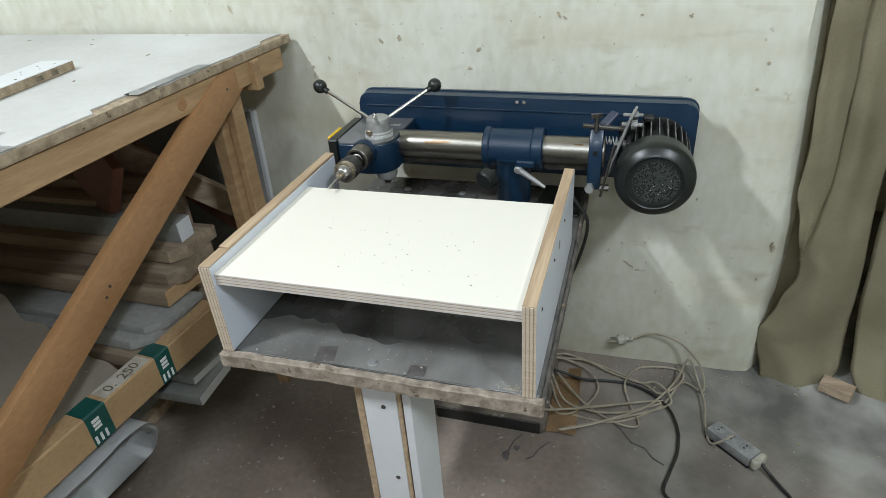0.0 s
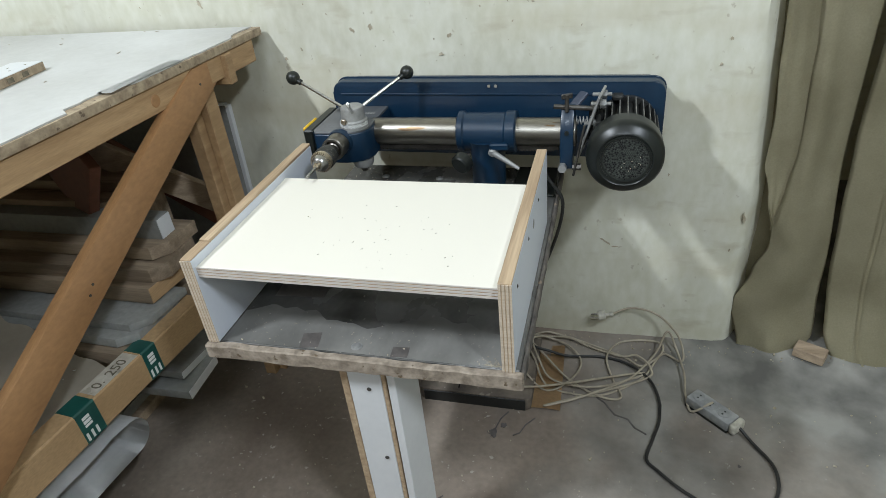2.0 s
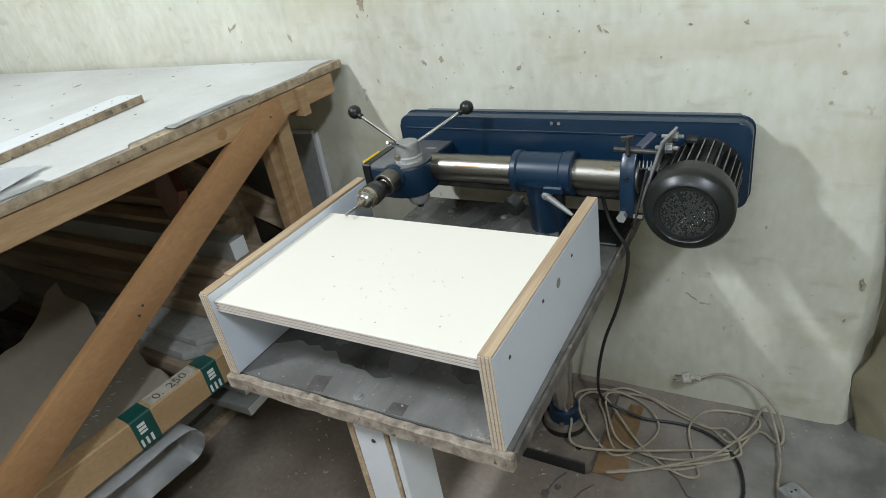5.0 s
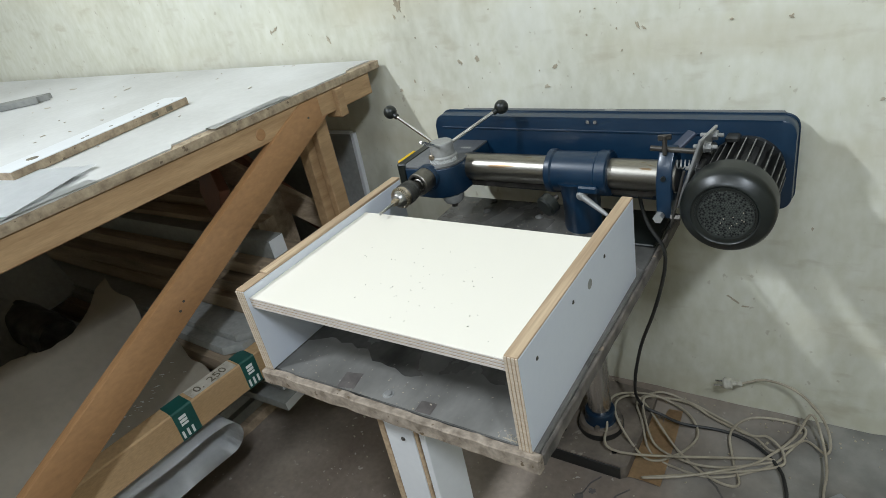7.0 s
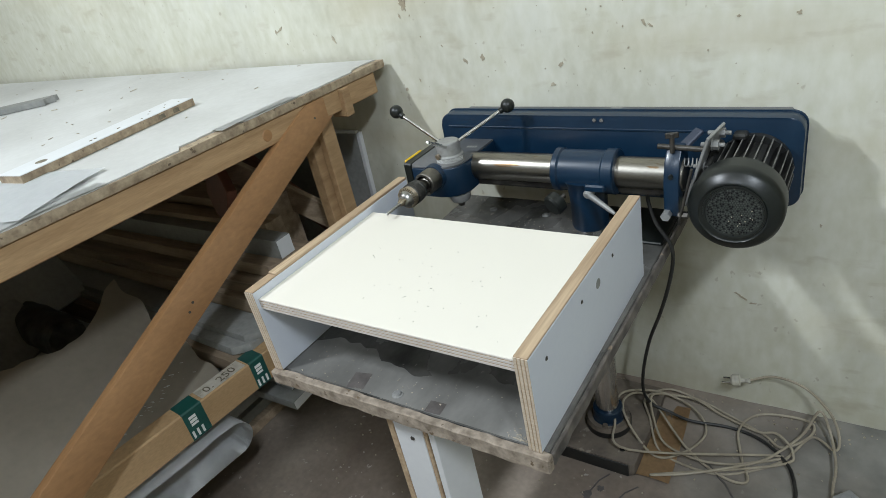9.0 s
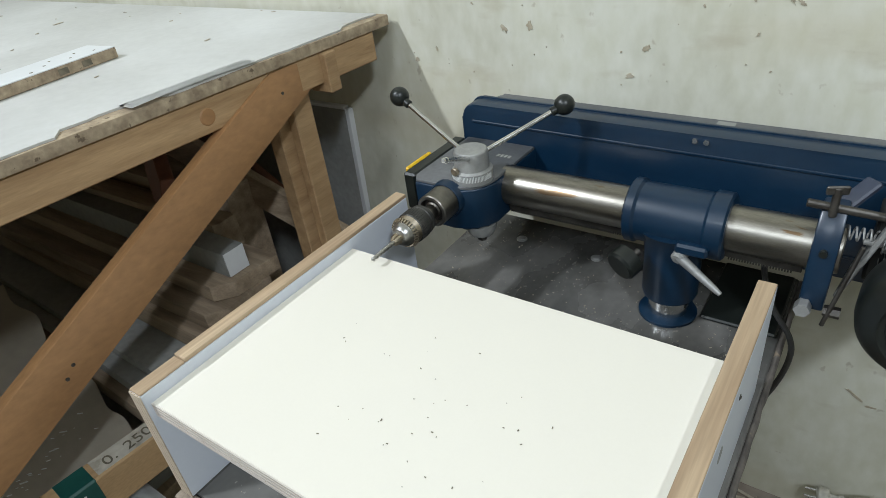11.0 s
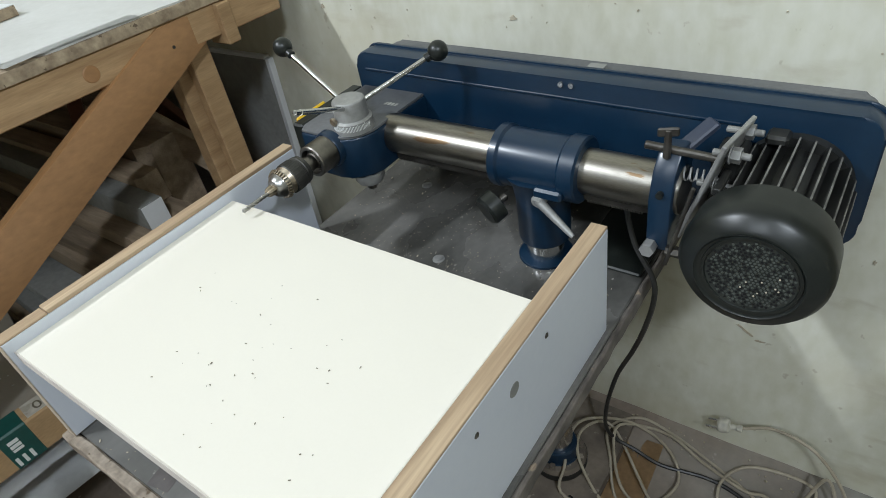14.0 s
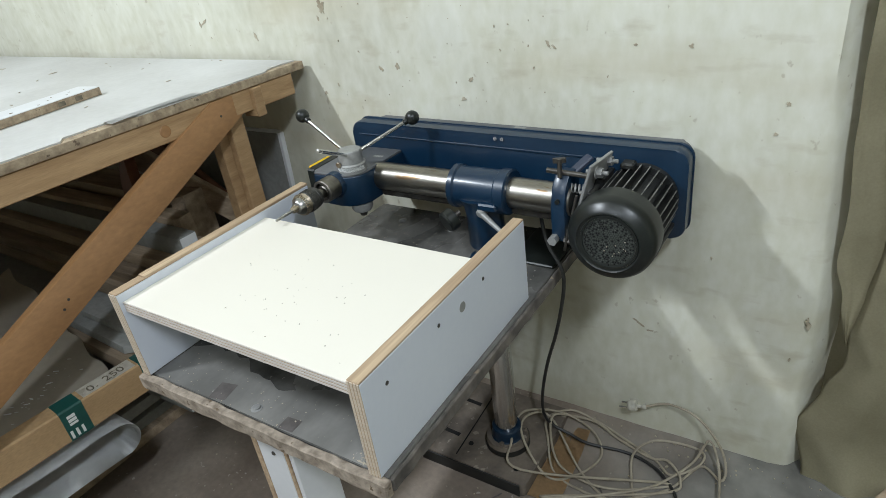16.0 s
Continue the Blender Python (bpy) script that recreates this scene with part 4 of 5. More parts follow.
for y0, y1 in ((0.42, 0.63), (0.86, 1.05)):
    bm = sheet(lambda u, v: (bench_edge(y0 + (y1 - y0) * v) - 0.030 * u + 0.001, y0 + (y1 - y0) * v, BZ + 0.001 + 0.004 * (1 - u) * math.sin(math.pi * v) * 0.6), 3, 14, 0.0012)
    part("lifted_flake", bm, DUSTYLAM, bench, "lifted strip of laminate")
part("apron", bar((bench_edge(1.29) - 0.018, 1.29, BZ - 0.045), (bench_edge(0.05) - 0.018, 0.05, BZ - 0.045), 0.028, 0.048, 0.002), PINE, bench)
part("cross_beam", bar((-2.85, 1.20, BZ - 0.050), (bench_edge(1.15) - 0.10, 1.20, BZ - 0.050), 0.045, 0.058, 0.002), PINE, bench)
part("cross_beam", bar((-2.85, 0.14, BZ - 0.050), (bench_edge(0.14) - 0.035, 0.14, BZ - 0.050), 0.045, 0.058, 0.002), PINE, bench)
part("beam_end", box((bench_edge(1.2) - 0.040, 1.165, BZ - 0.085), (bench_edge(1.2) + 0.006, 1.190, BZ - 0.022), 0.002), PINE, bench)
part("bench_leg", box((-0.868, 1.088, FLOOR), (-0.838, 1.145, BZ - 0.021), 0.002), PINE, bench)
part("bench_leg", box((-0.8375, 1.110, FLOOR), (-0.818, 1.150, BZ - 0.07), 0.002), PINE, bench)
for y in (0.06, ):
    part("bench_leg", box((-0.905, y, FLOOR), (-0.865, y + 0.06, BZ - 0.021), 0.002), PINE, bench)
for x in (-2.85, ):
    for y in (0.06, 1.20):
        part("bench_leg", box((x, y, FLOOR), (x + 0.05, y + 0.06, BZ - 0.021), 0.002), PINE, bench)
bm = prism([(1.066, 0.853), (1.165, 0.853), (1.165, 0.820), (0.05, 0.303), (0.05, 0.377)], -0.816, -0.796, "x", 0.0015)
for v in bm.verts:
    v.co.x -= 0.004 * (1.1 - v.co.y)
brace = part("diagonal_brace", bm, BRACEWOOD, bench, "smooth brown diagonal brace board")
for y, z in ((0.665, 0.625), (0.652, 0.612), (1.08, 0.82)):
    part("nail", lathe((-0.798 - 0.004 * (1.1 - y), y, z), (-0.795 - 0.004 * (1.1 - y), y, z), [(0, 0.0025), (1, 0.0025)], 10), DARKSTEEL, brace)
for y, z in ((0.955, BZ - 0.046), (0.30, BZ - 0.048)):
    x = bench_edge(y) - 0.0035
    part("knot", lathe((x - 0.0015, y, z), (x + 0.0008, y, z), [(0, 0.013), (0.9, 0.011), (1, 0.009)], 18), BRACEWOOD, bench, "dark knot in the pine")

# on the bench
bd = pose(-1.091, 0.799, BZ, 0, 0, 7.0)
plank = thing("drilled_board", (-1.091, 0.799, BZ), "narrow white laminated board with drilled holes on the bench", "board")
part("core", box((-0.035, -0.208, 0.0005), (0.035, 0.208, 0.0165), 0.0008, m=bd), CHIPLIGHT, plank, "bare chipboard core")
part("face", box((-0.0347, -0.2077, 0.0166), (0.0347, 0.2077, 0.0178), 0, m=bd), WHITEBOARD, plank, "white laminate face")
for x, y, r in ((0.002, -0.145, 0.011), (0.012, -0.045, 0.0035), (0.010, -0.033, 0.0035), (0.012, 0.022, 0.0035), (0.020, 0.075, 0.0025), (0.006, 0.105, 0.002), (-0.012, 0.125, 0.002), (0.012, 0.145, 0.002), (-0.008, 0.165, 0.002), (0.014, 0.185, 0.002)):
    part("hole", lathe(bd @ Vector((x, y, 0.0176)), bd @ Vector((x, y, 0.0182)), [(0, r), (1, r)], 20), SHAVING, plank)
for y in (0.105, 0.145):
    part("edge_notch", box((0.0348, y, 0.004), (0.0356, y + 0.016, 0.013), 0, m=bd), SHAVING, plank)
for x, y, a, n in ((-0.985, 0.575, 12, 0), (-0.955, 0.530, 20, 1)):
    q = pose(x, y, BZ + 0.001 + 0.003 * n, 0, 0, a)
    bm = sheet(lambda u, v: q @ Vector((-0.15 + 0.26 * u, -0.08 + 0.16 * v, 0.002 + 0.0025 * (u ** 4) * v)), 12, 8, 0.0006)
    single("paper_sheet", bm, PAPER, "loose white paper sheet lying on the bench", "paper", "papers on the bench")
q = pose(-1.90, 1.00, BZ + 0.001, 0, 0, 40)
bm = prism([(-0.2, -0.03), (0.08, -0.03), (0.07, -0.012), (0.1, 0.0), (0.075, 0.012), (0.095, 0.03), (-0.2, 0.03)], 0, 0.016, "z", 0.001)
bmesh.ops.transform(bm, matrix=q, verts=bm.verts)
single("broken_offcut", bm, GREYPANEL, "broken grey-brown offcut with a ragged end on the bench", "offcut")
bm = bmesh.new()
for k in range(44):
    x, y = rng.uniform(-2.3, -0.86), rng.uniform(0.7, 1.31)
    s = rng.uniform(0.001, 0.0035) * (2.6 if rng.random() < 0.12 else 1)
    box((-s * rng.uniform(1, 3), -s * 0.45, 0), (s, s * 0.45, 0.0012), 0, bm, pose(x, y, BZ + 0.0003, 0, 0, rng.uniform(0, 180)))
single("bench_flakes", bm, DUSTCARD, "brown flakes and splinters on the bench top", "debris", kind="stuff")

# ---- stored boards under the bench ----
def board(x0, x1, y0, y1, z0, z1, material, label, tilt=0.0, end=None):
    m = Matrix.Translation((x1, (y0 + y1) / 2, (z0 + z1) / 2)) @ pose(0, 0, 0, tilt * 3, 0, tilt)
    w, h = (y1 - y0) / 2, (z1 - z0) / 2
    t = thing("stored_board", (x1, (y0 + y1) / 2, z0), label, "board", "boards stored under the bench")
    c = 0.0 if end else min(0.5 * w, 0.035)
    bm = prism([(x0 - x1, -w), (-c * 0.8, -w), (0, -w + c), (0, w), (x0 - x1, w)] if c else [(x0 - x1, -w), (0, -w), (0, w), (x0 - x1, w)], -h, h, "z", 0.0015)
    bmesh.ops.transform(bm, matrix=m, verts=bm.verts)
    part("plank", bm, material, t)
    if end:
        part("plank_end", box((0.0003, -w + 0.001, -h + 0.001), (0.0022, w - 0.001, h - 0.001), 0.0004, m=m), end, t, "pale bare end of the board")
    return t


for k in range(6):
    z = FLOOR + 0.03 * k
    board(-2.1, -1.10 - 0.02 * (k % 3), -0.05, 1.12 - 0.03 * (k % 2), z, z + 0.0295, GREYPANEL if k % 2 else OLDWOOD, "broad dusty board in the lower stack")
board(-1.9, -0.862, 0.815, 0.93, 0.202, 0.226, GREYPANEL, "grey panel with a pale edge sticking out", 1.0, WHITEBOARD)
board(-1.9, -0.885, 0.84, 1.00, 0.2265, 0.245, GREYPANEL, "grey panel with a pale edge sticking out", -1.5, WHITEBOARD)
board(-1.9, -0.99, 0.82, 1.10, 0.2455, 0.30, OLDWOOD, "thick dark board in the stack")
board(-1.9, -0.97, 0.80, 1.12, 0.3005, 0.345, OLDWOOD, "thick dark board in the stack", 0.5)
board(-2.0, -0.875, 0.745, 0.93, 0.3455, 0.372, OLDWOOD, "old brown board with a rounded end", -2.0)
board(-2.0, -0.905, 0.765, 0.93, 0.3725, 0.392, GREYPANEL, "dusty grey laminated board", -2.5)
board(-2.0, -0.895, 0.80, 0.95, 0.3925, 0.410, GREYPANEL, "dusty white laminated board", -1.2)
board(-2.0, -0.918, 0.875, 1.00, 0.4105, 0.448, OLDWOOD, "brown board with a cut end", -1.0, PINE)
board(-2.0, -0.898, 0.90, 1.03, 0.4485, 0.485, OLDWOOD, "brown board with a cut end", 0.6)
board(-2.0, -0.905, 0.93, 1.06, 0.4855, 0.516, OLDWOOD, "brown board with a cut end", -0.5)
board(-2.0, -0.922, 0.968, 1.012, 0.5165, 0.564, GREYPANEL, "grey-white laminated board with a clean end", 0.0, WHITEBOARD)
board(-2.0, -0.99, 1.014, 1.06, 0.5165, 0.580, OLDWOOD, "brown board with a cut end", 1.0)
board(-2.1, -1.05, 1.065, 1.16, 0.3455, 0.60, OLDWOOD, "dark board standing on edge")
single("reddish_panel", box((-0.10, -0.012, -0.07), (0.10, 0.012, 0.09), 0.002, m=pose(-1.16, 1.035, 0.635, -12, 24, -30)), REDWOOD, "reddish brown panel offcut resting on the boards", "board")
single("wooden_batten", bar((-1.22, 1.10, 0.690), (-0.88, 1.215, 0.455), 0.020, 0.062, 0.002), OLDWOOD, "brown slat leaning under the bench", "board")
single("wooden_batten", bar((-1.45, 1.19, 0.79), (-0.95, 1.25, 0.40), 0.02, 0.06, 0.002), REDWOOD, "dark reddish slat leaning under the bench", "board")
panel = thing("grey_sheet", (-1.1, 1.31, FLOOR), "tall grey panel with a pale edge leaning on the wall", "panel")
part("panel_board", box((-1.42, -0.006, 0), (-0.932, 0.006, 0.665), 0.001, m=pose(0, 1.312, FLOOR, -2.0, 0, 0)), GREYPANEL, panel)
part("panel_edge", box((-0.9317, -0.007, 0), (-0.921, 0.007, 0.668), 0.001, m=pose(0, 1.312, FLOOR, -2.0, 0, 0)), WHITEBOARD, panel, "pale grey edge strip")
part("panel_edge", box((-1.42, -0.007, 0.6655), (-0.932, 0.007, 0.672), 0.001, m=pose(0, 1.312, FLOOR, -2.0, 0, 0)), WHITEBOARD, panel, "pale grey edge strip")

# long cardboard carton with tape
ca, cb = Vector((-1.013, 0.02, 0.345)), Vector((-0.935, 0.96, 0.345))
d = (cb - ca).normalized()
cm = Matrix.Translation(ca) @ d.to_track_quat("X", "Z").to_matrix().to_4x4()
length = (cb - ca).length
carton = thing("long_carton", ((ca + cb) / 2).to_tuple()[:2] + (0.308,), "long narrow brown carton with green tape bands", "carton")
part("box", box((0, -0.075, -0.036), (length, -0.030, 0.036), 0.003, m=cm), CARDBOARD, carton)
for s, w in ((0.575, 0.05), (0.745, 0.042)):
    band = part("tape_band", box((s, -0.0757, -0.0367), (s + w, -0.0293, 0.0367), 0.003, m=cm), TAPEGREEN, carton, "dark green printed tape band")
    for k, (a, b, h) in enumerate(((0.008, 0.017, 0.016), (0.020, 0.029, 0.016), (0.032, 0.039, 0.016))):
        part("print_bar", box((s + 0.012, -0.0763, 0.028 - b * 0.75), (s + 0.012 + h, -0.0758, 0.028 - a * 0.75), 0, m=cm), INKWHITE, band)
    for k in range(3):
        part("print_bar", box((s + 0.006 + 0.011 * k, -0.0763, -0.030), (s + 0.011 + 0.011 * k, -0.0758, -0.012), 0, m=cm), INKWHITE, band)
tape = part("clear_tape", box((0.63, -0.072, 0.0362), (0.742, -0.034, 0.0370), 0.0003, m=cm), TAPECLEAR, carton, "crumpled whitish tape")
for k, text in enumerate(("0.", "250")):
    curve = bpy.data.curves.new("lettering", "FONT")
    curve.body, curve.size, curve.extrude = text, 0.030, 0.0002
    ob = new("lettering", curve)
    ob.data.materials.append(SHAVING)
    ob.parent = tape
    ob.matrix_parent_inverse = Matrix.Translation(-AT[tape])
    ob.matrix_basis = cm @ pose(0.645 + 0.035 * k, -0.066, 0.0374, 0, 0, 4)

# folded foam sheet under the carton
profile = []
for y in np.linspace(-0.02, 0.655, 18):
    profile.append((float(y), 0.207 + 0.004 * math.sin(y * 14)))
for a in range(-80, 81, 16):
    profile.append((0.665 + 0.040 * math.cos(radians(a)), 0.245 + 0.038 * math.sin(radians(a))))
for y in np.linspace(0.63, -0.02, 18):
    profile.append((float(y), 0.290 - 0.028 * max(0, (0.60 - y)) + 0.004 * math.sin(y * 19)))
bm = bmesh.new()
cols = []
for i in range(9):
    x = -0.876 - 0.088 * i
    cols.append([bm.verts.new((x - 0.075 * (0.70 - y), y, z + 0.003 * math.sin(i * 1.3 + y * 8))) for y, z in profile])
faces = [bm.faces.new((a[k], a[k + 1], b[k + 1], b[k])) for a, b in zip(cols, cols[1:]) for k in range(len(profile) - 1)]
bmesh.ops.solidify(bm, geom=faces, thickness=0.007)
single("foam_sheet", bm, FOAM, "folded white packing foam sheet under the carton", "foam sheet", smooth=60)

# dark roll and grey offcuts behind the cardboard
bm = bmesh.new()
rings = []
for k in range(41):
    s = k / 40
    ring = []
    for j in range(20):
        a = j * math.tau / 20
        r = 0.052 * (1 + 0.16 * noise.noise((s * 9, math.cos(a) * 2, math.sin(a) * 2))) * (0.9 if k in (0, 40) else 1)
        ring.append(bm.verts.new((-1.42 - 0.5 * s, 0.645 + r * math.cos(a) + 0.02 * s, 0.400 + r * math.sin(a))))
    rings.append(ring)
for r0, r1 in zip(rings, rings[1:]):
    for j in range(20):
        bm.faces.new((r0[j], r0[(j + 1) % 20], r1[(j + 1) % 20], r1[j]))
bm.faces.new(rings[0][::-1])
bm.faces.new(rings[-1])
single("dark_roll", bm, SCUFFED, "dark crumpled roll of sacking under the bench", "roll", smooth=60)
for x, y, z, a, lean in ((-1.56, 0.52, 0.40, 20, -38), (-1.66, 0.66, 0.44, 8, -30)):
    single("grey_offcut", box((-0.16, -0.010, -0.06), (0.16, 0.010, 0.09), 0.002, m=pose(x, y, z, lean, 0, 90 + a)), GREYPANEL, "dusty grey board offcut leaning under the bench", "board", "grey offcuts under the bench")

# dusty cardboard over a flat box
flat = thing("flat_carton", (-1.6, 0.3, 0.2), "broad flat dusty cardboard package in clear film", "carton")
part("package", box((-2.3, -0.30, 0.2005), (-1.03, 0.70, 0.338), 0.006), DUSTCARD, flat)


def flap(u, v):
    """Rises away from the bench front, torn along its upper rim, with one raised corner."""
    y = -0.30 + (1.045 + 0.022 * noise.noise((u * 7, 3.0, 1))) * v
    rim = 0.262 + 0.075 * max(0, 1 - abs(y - 0.76) / 0.16) + 0.16 * max(0, 0.55 - y) + 0.012 * noise.noise((y * 12, 5, 2)) + 0.005 * noise.noise((y * 50, 5, 2))
    out = rim * u
    x = -0.925 - 0.05 * max(0, 0.5 - y) - out
    return (x, y - 0.02 * (1 - u) * v, 0.362 + 0.56 * out + 0.020 * math.sin(out * 9) * math.sin(y * 5 + 0.5) + 0.005 * noise.noise((x * 9, y * 9, 1)))


part("flap", sheet(flap, 40, 60, 0.004), DUSTCARD, flat, "bent dusty cardboard flap")
# Highlights of the clear film, modelled as small white slivers.
bm = bmesh.new()
rng = random.Random(8)
for k in range(40):
    v = rng.uniform(0.72, 0.97)
    u = 0.10 + 0.16 * (v - 0.72) / 0.25 + rng.gauss(0, 0.035)
    p = Vector(flap(u, v)) + Vector((0, 0, 0.0052))
    s = rng.uniform(0.001, 0.006)
    box((-s, -s * 0.25, 0), (s, s * 0.25, 0.0008), 0, bm, Matrix.Translation(p) @ pose(0, 0, 0, 0, 28, rng.uniform(70, 110)))
tagged(part("film_glint", bm, PAPER, flat, "white slivers standing in for glints on clear film"), kind="stuff")
bm = box((-2.6, 0.74, 0.345), (-2.02, 0.95, 0.44), 0.004, m=None)
single("small_carton", bm, CARDBOARD, "plain brown cardboard carton under the bench", "carton")

# ---- canvas curtains in the opening ----
def edge(z, *stops):
    """A drooping cloth edge: the place across at height z between (height, place) stops."""
    if z <= stops[0][0]:
        return stops[0][1]
    for (z0, x0), (z1, x1) in zip(stops, stops[1:]):
        if z <= z1:
            k = (z - z0) / (z1 - z0)
            return x0 + (x1 - x0) * k * k * (3 - 2 * k)
    return stops[-1][1]


def cloth_height(v):
    """Rows packed closer near the floor."""
    return 0.036 + 2.26 * v ** 1.5


def first_panel(u, v):
    z = cloth_height(v)
    left = edge(z, (0.05, 0.335), (0.17, 0.309), (0.27, 0.340), (0.34, 0.366), (0.42, 0.361), (0.55, 0.366), (1.2, 0.35), (2.3, 0.33))
    right = edge(z, (0.02, 0.478), (0.09, 0.506), (0.25, 0.495), (0.6, 0.474), (0.85, 0.470), (2.3, 0.50))
    x = left + (right - left) * u
    y = 1.372 - 0.020 * math.sin(u * math.pi) + 0.008 * math.sin(u * 9 + z * 3) * min(1, z) - 0.040 * max(0, 1 - z / 0.16) ** 1.5
    y -= 0.022 * max(0, 1 - abs(z - 0.2) / 0.25) * (1 - u) - 0.010 * noise.noise((u * 2.5, 1.0, z * 4))
    return (x, y, z + 0.010 * noise.noise((u * 7, 2.0, 3)) * max(0, 1 - z / 0.2))


def first_flap(u, v):
    z = 0.385 + 1.91 * v ** 1.4
    fold = edge(z, (0.385, 0.362), (0.49, 0.373), (0.58, 0.381), (0.78, 0.373), (0.88, 0.364), (2.3, 0.34))
    free = edge(z, (0.385, 0.357), (0.47, 0.341), (0.548, 0.322), (0.63, 0.324), (0.77, 0.313), (0.88, 0.3085), (2.3, 0.308))
    return (fold + (free - fold) * u, 1.338 + 0.016 * (1 - u) ** 2 + 0.010 * u * u + 0.006 * noise.noise((u * 3, z * 5, 7)), z)


def back_layer(u, v):
    z = cloth_height(v)
    return (0.313 + 0.13 * u, 1.402 + 0.006 * math.sin(u * 5 + z * 4), z + 0.03)


def second_panel(u, v):
    z = cloth_height(v)
    left = edge(z, (0.02, 0.552), (0.12, 0.522), (0.32, 0.508), (0.5, 0.497), (0.62, 0.491), (0.75, 0.492), (2.3, 0.525))
    x = left + (1.38 - left) * u
    y = 1.372 + 0.030 * math.sin(u * 13 + 2.6 + 0.7 * z) * min(1, 0.45 + z * 0.4) + 0.007 * math.sin(u * 31 + z * 2)
    y -= (0.050 + 0.035 * math.sin(u * 17 + 0.6)) * max(0, 1 - z / 0.22) ** 1.4 - 0.010 * noise.noise((u * 8, 4.0, z * 4))
    return (x, y, z + 0.014 * noise.noise((u * 16, 5.0, 3)) * max(0, 1 - z / 0.2) - 0.006)


curtain = single("canvas_curtain", sheet(first_panel, 30, 90, 0.003), CANVAS, "narrow olive canvas curtain with turned-back edge, hanging to the floor", "curtain", "canvas curtains", smooth=70)
part("turned_edge", sheet(first_flap, 12, 70, 0.003), CANVAS, curtain, "turned-back canvas edge")
part("lining", sheet(back_layer, 12, 50, 0.003), CANVAS, curtain)
curtain = single("canvas_curtain", sheet(second_panel, 90, 90, 0.003), CANVAS, "wide olive canvas curtain with a stitched seam, slumped on the floor", "curtain", "canvas curtains", smooth=70)


def seam(u, v):
    x, y, z = second_panel(0.075 + 0.007 * u, v)
    return (x, y - 0.0045, z)


part("seam", sheet(seam, 2, 90, 0.002), CANVAS, curtain, "stitched seam")
bm = box((-0.034, -0.020, 0), (0.034, 0.020, 0.026), 0.002, m=pose(0.497, 1.318, FLOOR + 0.03, 0, 0, -28))
single("wood_offcut", bm, OLDWOOD, "small brown offcut lying against the curtain hem", "offcut")

# ---- chips and scars in the plaster, crumbs and cracks on the floor ----
rng = random.Random(12)
bm = bmesh.new()


def scar(x, z, w, h, turn):
    n = 19
    pts = []
    for k in range(n):
        a = k * math.tau / n
        r = rng.uniform(0.40, 1.15)
        u, v = w * r * math.cos(a), h * r * math.sin(a)
        pts.append((x + u * math.cos(turn) - v * math.sin(turn), z + u * math.sin(turn) + v * math.cos(turn)))
    y = WALL_Y + 0.005 * noise.noise((x * 1.6, 0, z * 1.6)) + 0.0018 * noise.noise((x * 9, 3, z * 9))
    prism(pts, y - 0.0012, y + 0.003, "y", 0, bm)


for x, z, w, h, a in ((-0.177, 0.904, 0.004, 0.013, 0.4), (-0.165, 0.898, 0.003, 0.009, 0.9), (-1.102, 0.962, 0.018, 0.005, 0.5), (-1.12, 0.955, 0.005, 0.010, 0.2), (0.219, 0.812, 0.006, 0.005, 0), (0.07, 0.90, 0.006, 0.005, 0),
                      (-0.74, 0.795, 0.007, 0.006, 0.3), (0.00, 0.34, 0.022, 0.003, -0.6), (0.025, 0.325, 0.012, 0.003, 0.1), (0.31 - 0.03, 0.33, 0.004, 0.006, 0), (-0.52, 0.86, 0.008, 0.010, 0.3), (-0.345, 0.835, 0.010, 0.006, 0.7), (0.13, 0.52, 0.003, 0.006, 0), (-0.699, 0.985, 0.016, 0.020, 0.4), (-0.715, 0.962, 0.004, 0.008, 0.2), (-0.928, 0.924, 0.006, 0.014, 0.4), (-0.563, 0.855, 0.006, 0.011, 0.6), (-0.365, 0.796, 0.009, 0.005, 0.3), (-0.067, 0.848, 0.003, 0.003, 0), (-0.019, 0.902, 0.005, 0.004, 0), (0.206, 0.763, 0.005, 0.005, 0), (-0.695, 0.816, 0.003, 0.006, 0.2), (0.300, 0.414, 0.006, 0.020, 0.2)):
    scar(x, z, w * 0.75, h * 0.75, a)
for k in range(60):
    s = rng.uniform(0.0005, 0.0016)
    scar(rng.uniform(-0.75, -0.15) if k % 3 else rng.uniform(-1.6, 0.3), rng.uniform(0.78, 1.05) if k % 3 else rng.uniform(0.55, 1.1), s * rng.uniform(0.8, 2.2), s, rng.uniform(0, 3))
tagged(part("plaster_scars", bm, CHIPPED, wall_north, "brown chips and scars where plaster is gone"), kind="stuff")
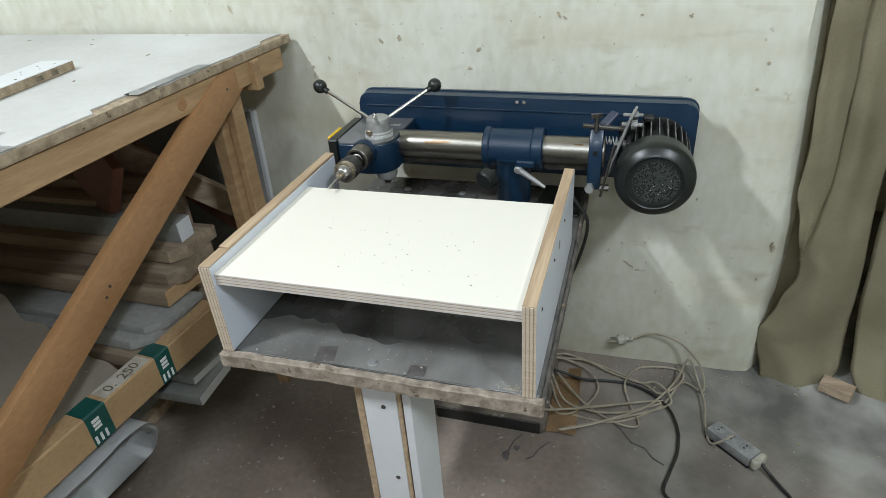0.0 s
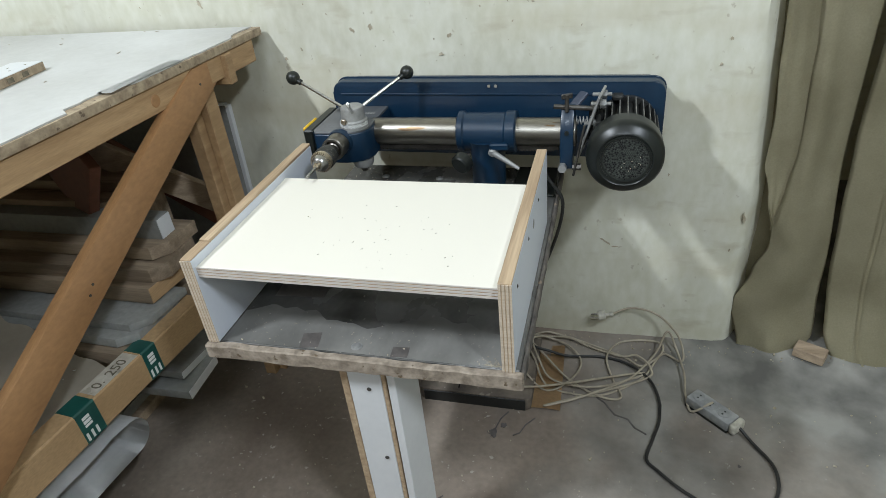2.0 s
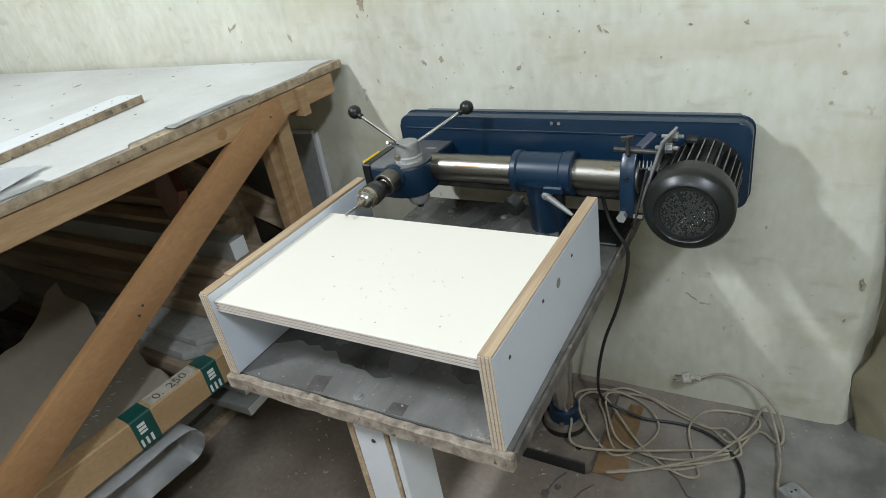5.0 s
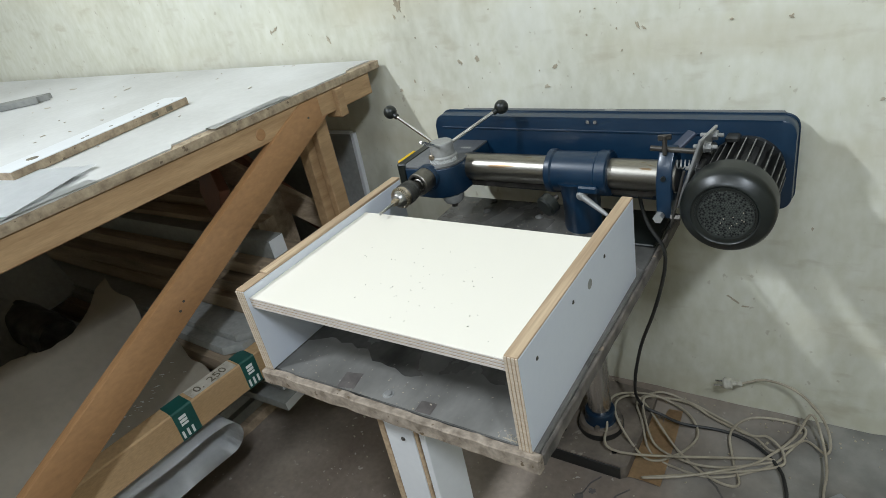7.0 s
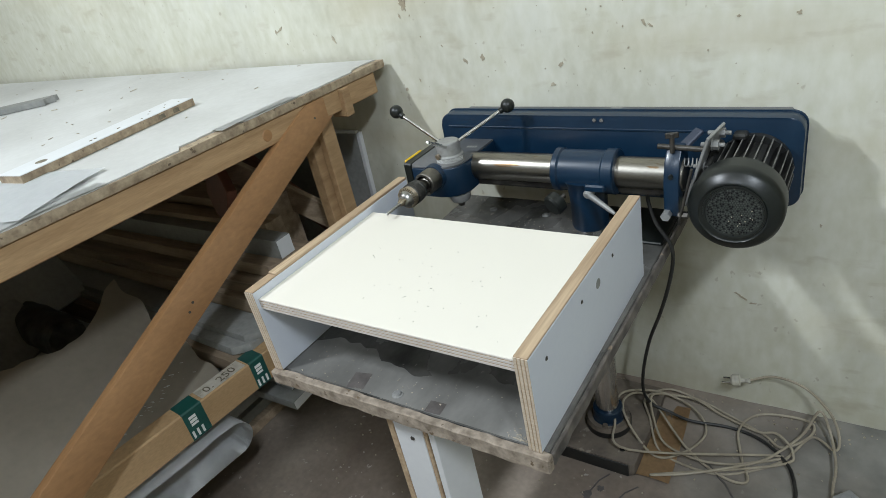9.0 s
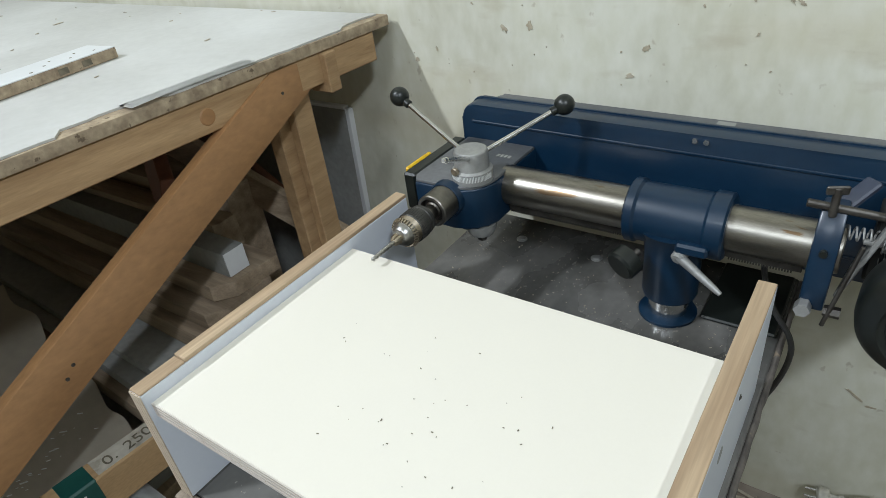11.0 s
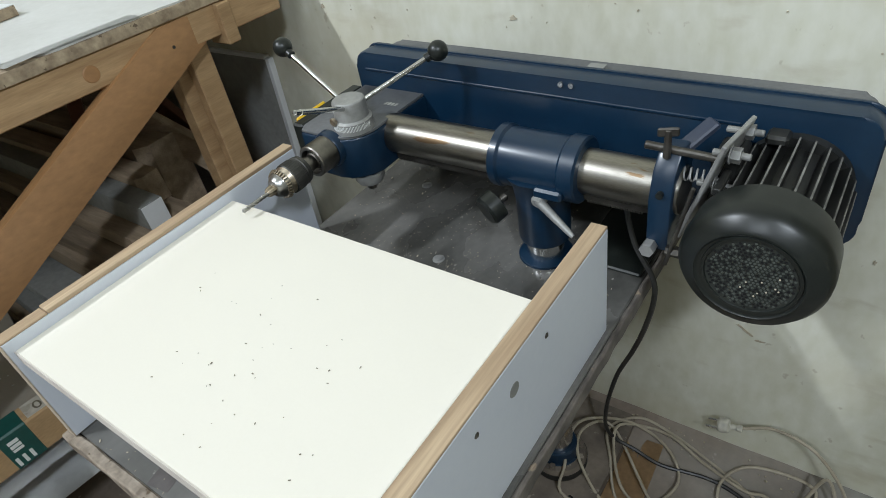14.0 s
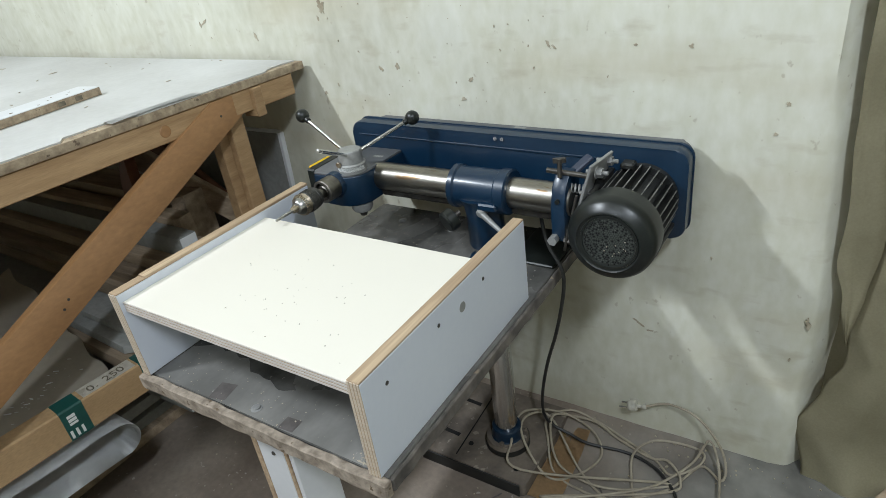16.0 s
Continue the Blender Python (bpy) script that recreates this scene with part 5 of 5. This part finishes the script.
bm = bmesh.new()
for k in range(480):
    x, y = rng.uniform(-0.9, 0.7), rng.uniform(0.55, 1.33)
    if k % 3 == 0:
        y = 1.325 - abs(rng.gauss(0, 0.022))
    if y < 1.30 and x > 0.3 and y > 1.2:
        continue
    s = rng.uniform(0.0006, 0.0022) * (1.8 if rng.random() < 0.06 else 1)
    m = pose(x, y, floor_height(x, y) + s * 0.5, rng.uniform(0, 90), rng.uniform(0, 90), rng.uniform(0, 180))
    box((-s, -s * 0.8, -s * 0.6), (s, s * 0.8, s * 0.6), 0, bm, m)
single("floor_crumbs", bm, CHIPPED, "loose crumbs of plaster and concrete on the floor", "debris", kind="stuff")
bm = bmesh.new()
crack = [(-0.02, 1.16), (0.005, 1.13), (0.02, 1.12), (0.045, 1.085), (0.075, 1.075), (0.09, 1.05), (0.115, 1.035)]
for (x0, y0), (x1, y1) in zip(crack, crack[1:]):
    bar((x0, y0, floor_height(x0, y0) + 0.0008), (x1, y1, floor_height(x1, y1) + 0.0008), 0.0035, 0.001, 0, 0, bm)
for x0, y0, w in ((-0.225, 0.985, 0.011), (-0.205, 1.012, 0.008), (-0.62, 0.72, 0.011), (0.30, 0.98, 0.004)):
    z = floor_height(x0, y0)
    prism([(x0 + w * rng.uniform(0.45, 1.2) * math.cos(k * 0.35), y0 + w * rng.uniform(0.6, 1.6) * math.sin(k * 0.35)) for k in range(18)], z - 0.003, z + 0.0010, "z", 0, bm)
for line in ([(-0.135, 1.045), (-0.155, 1.020), (-0.165, 0.995), (-0.180, 0.985)], [(-0.200, 1.055), (-0.215, 1.030), (-0.222, 1.000), (-0.240, 0.985)], [(-0.30, 0.80), (-0.315, 0.785), (-0.31, 0.765)]):
    for (x0, y0), (x1, y1) in zip(line, line[1:]):
        bar((x0, y0, floor_height(x0, y0) + 0.0008), (x1, y1, floor_height(x1, y1) + 0.0008), 0.0028, 0.001, 0, 0, bm)
tagged(part("floor_crack", bm, STAIN, ground, "dark jagged crack in the concrete"), kind="stuff")
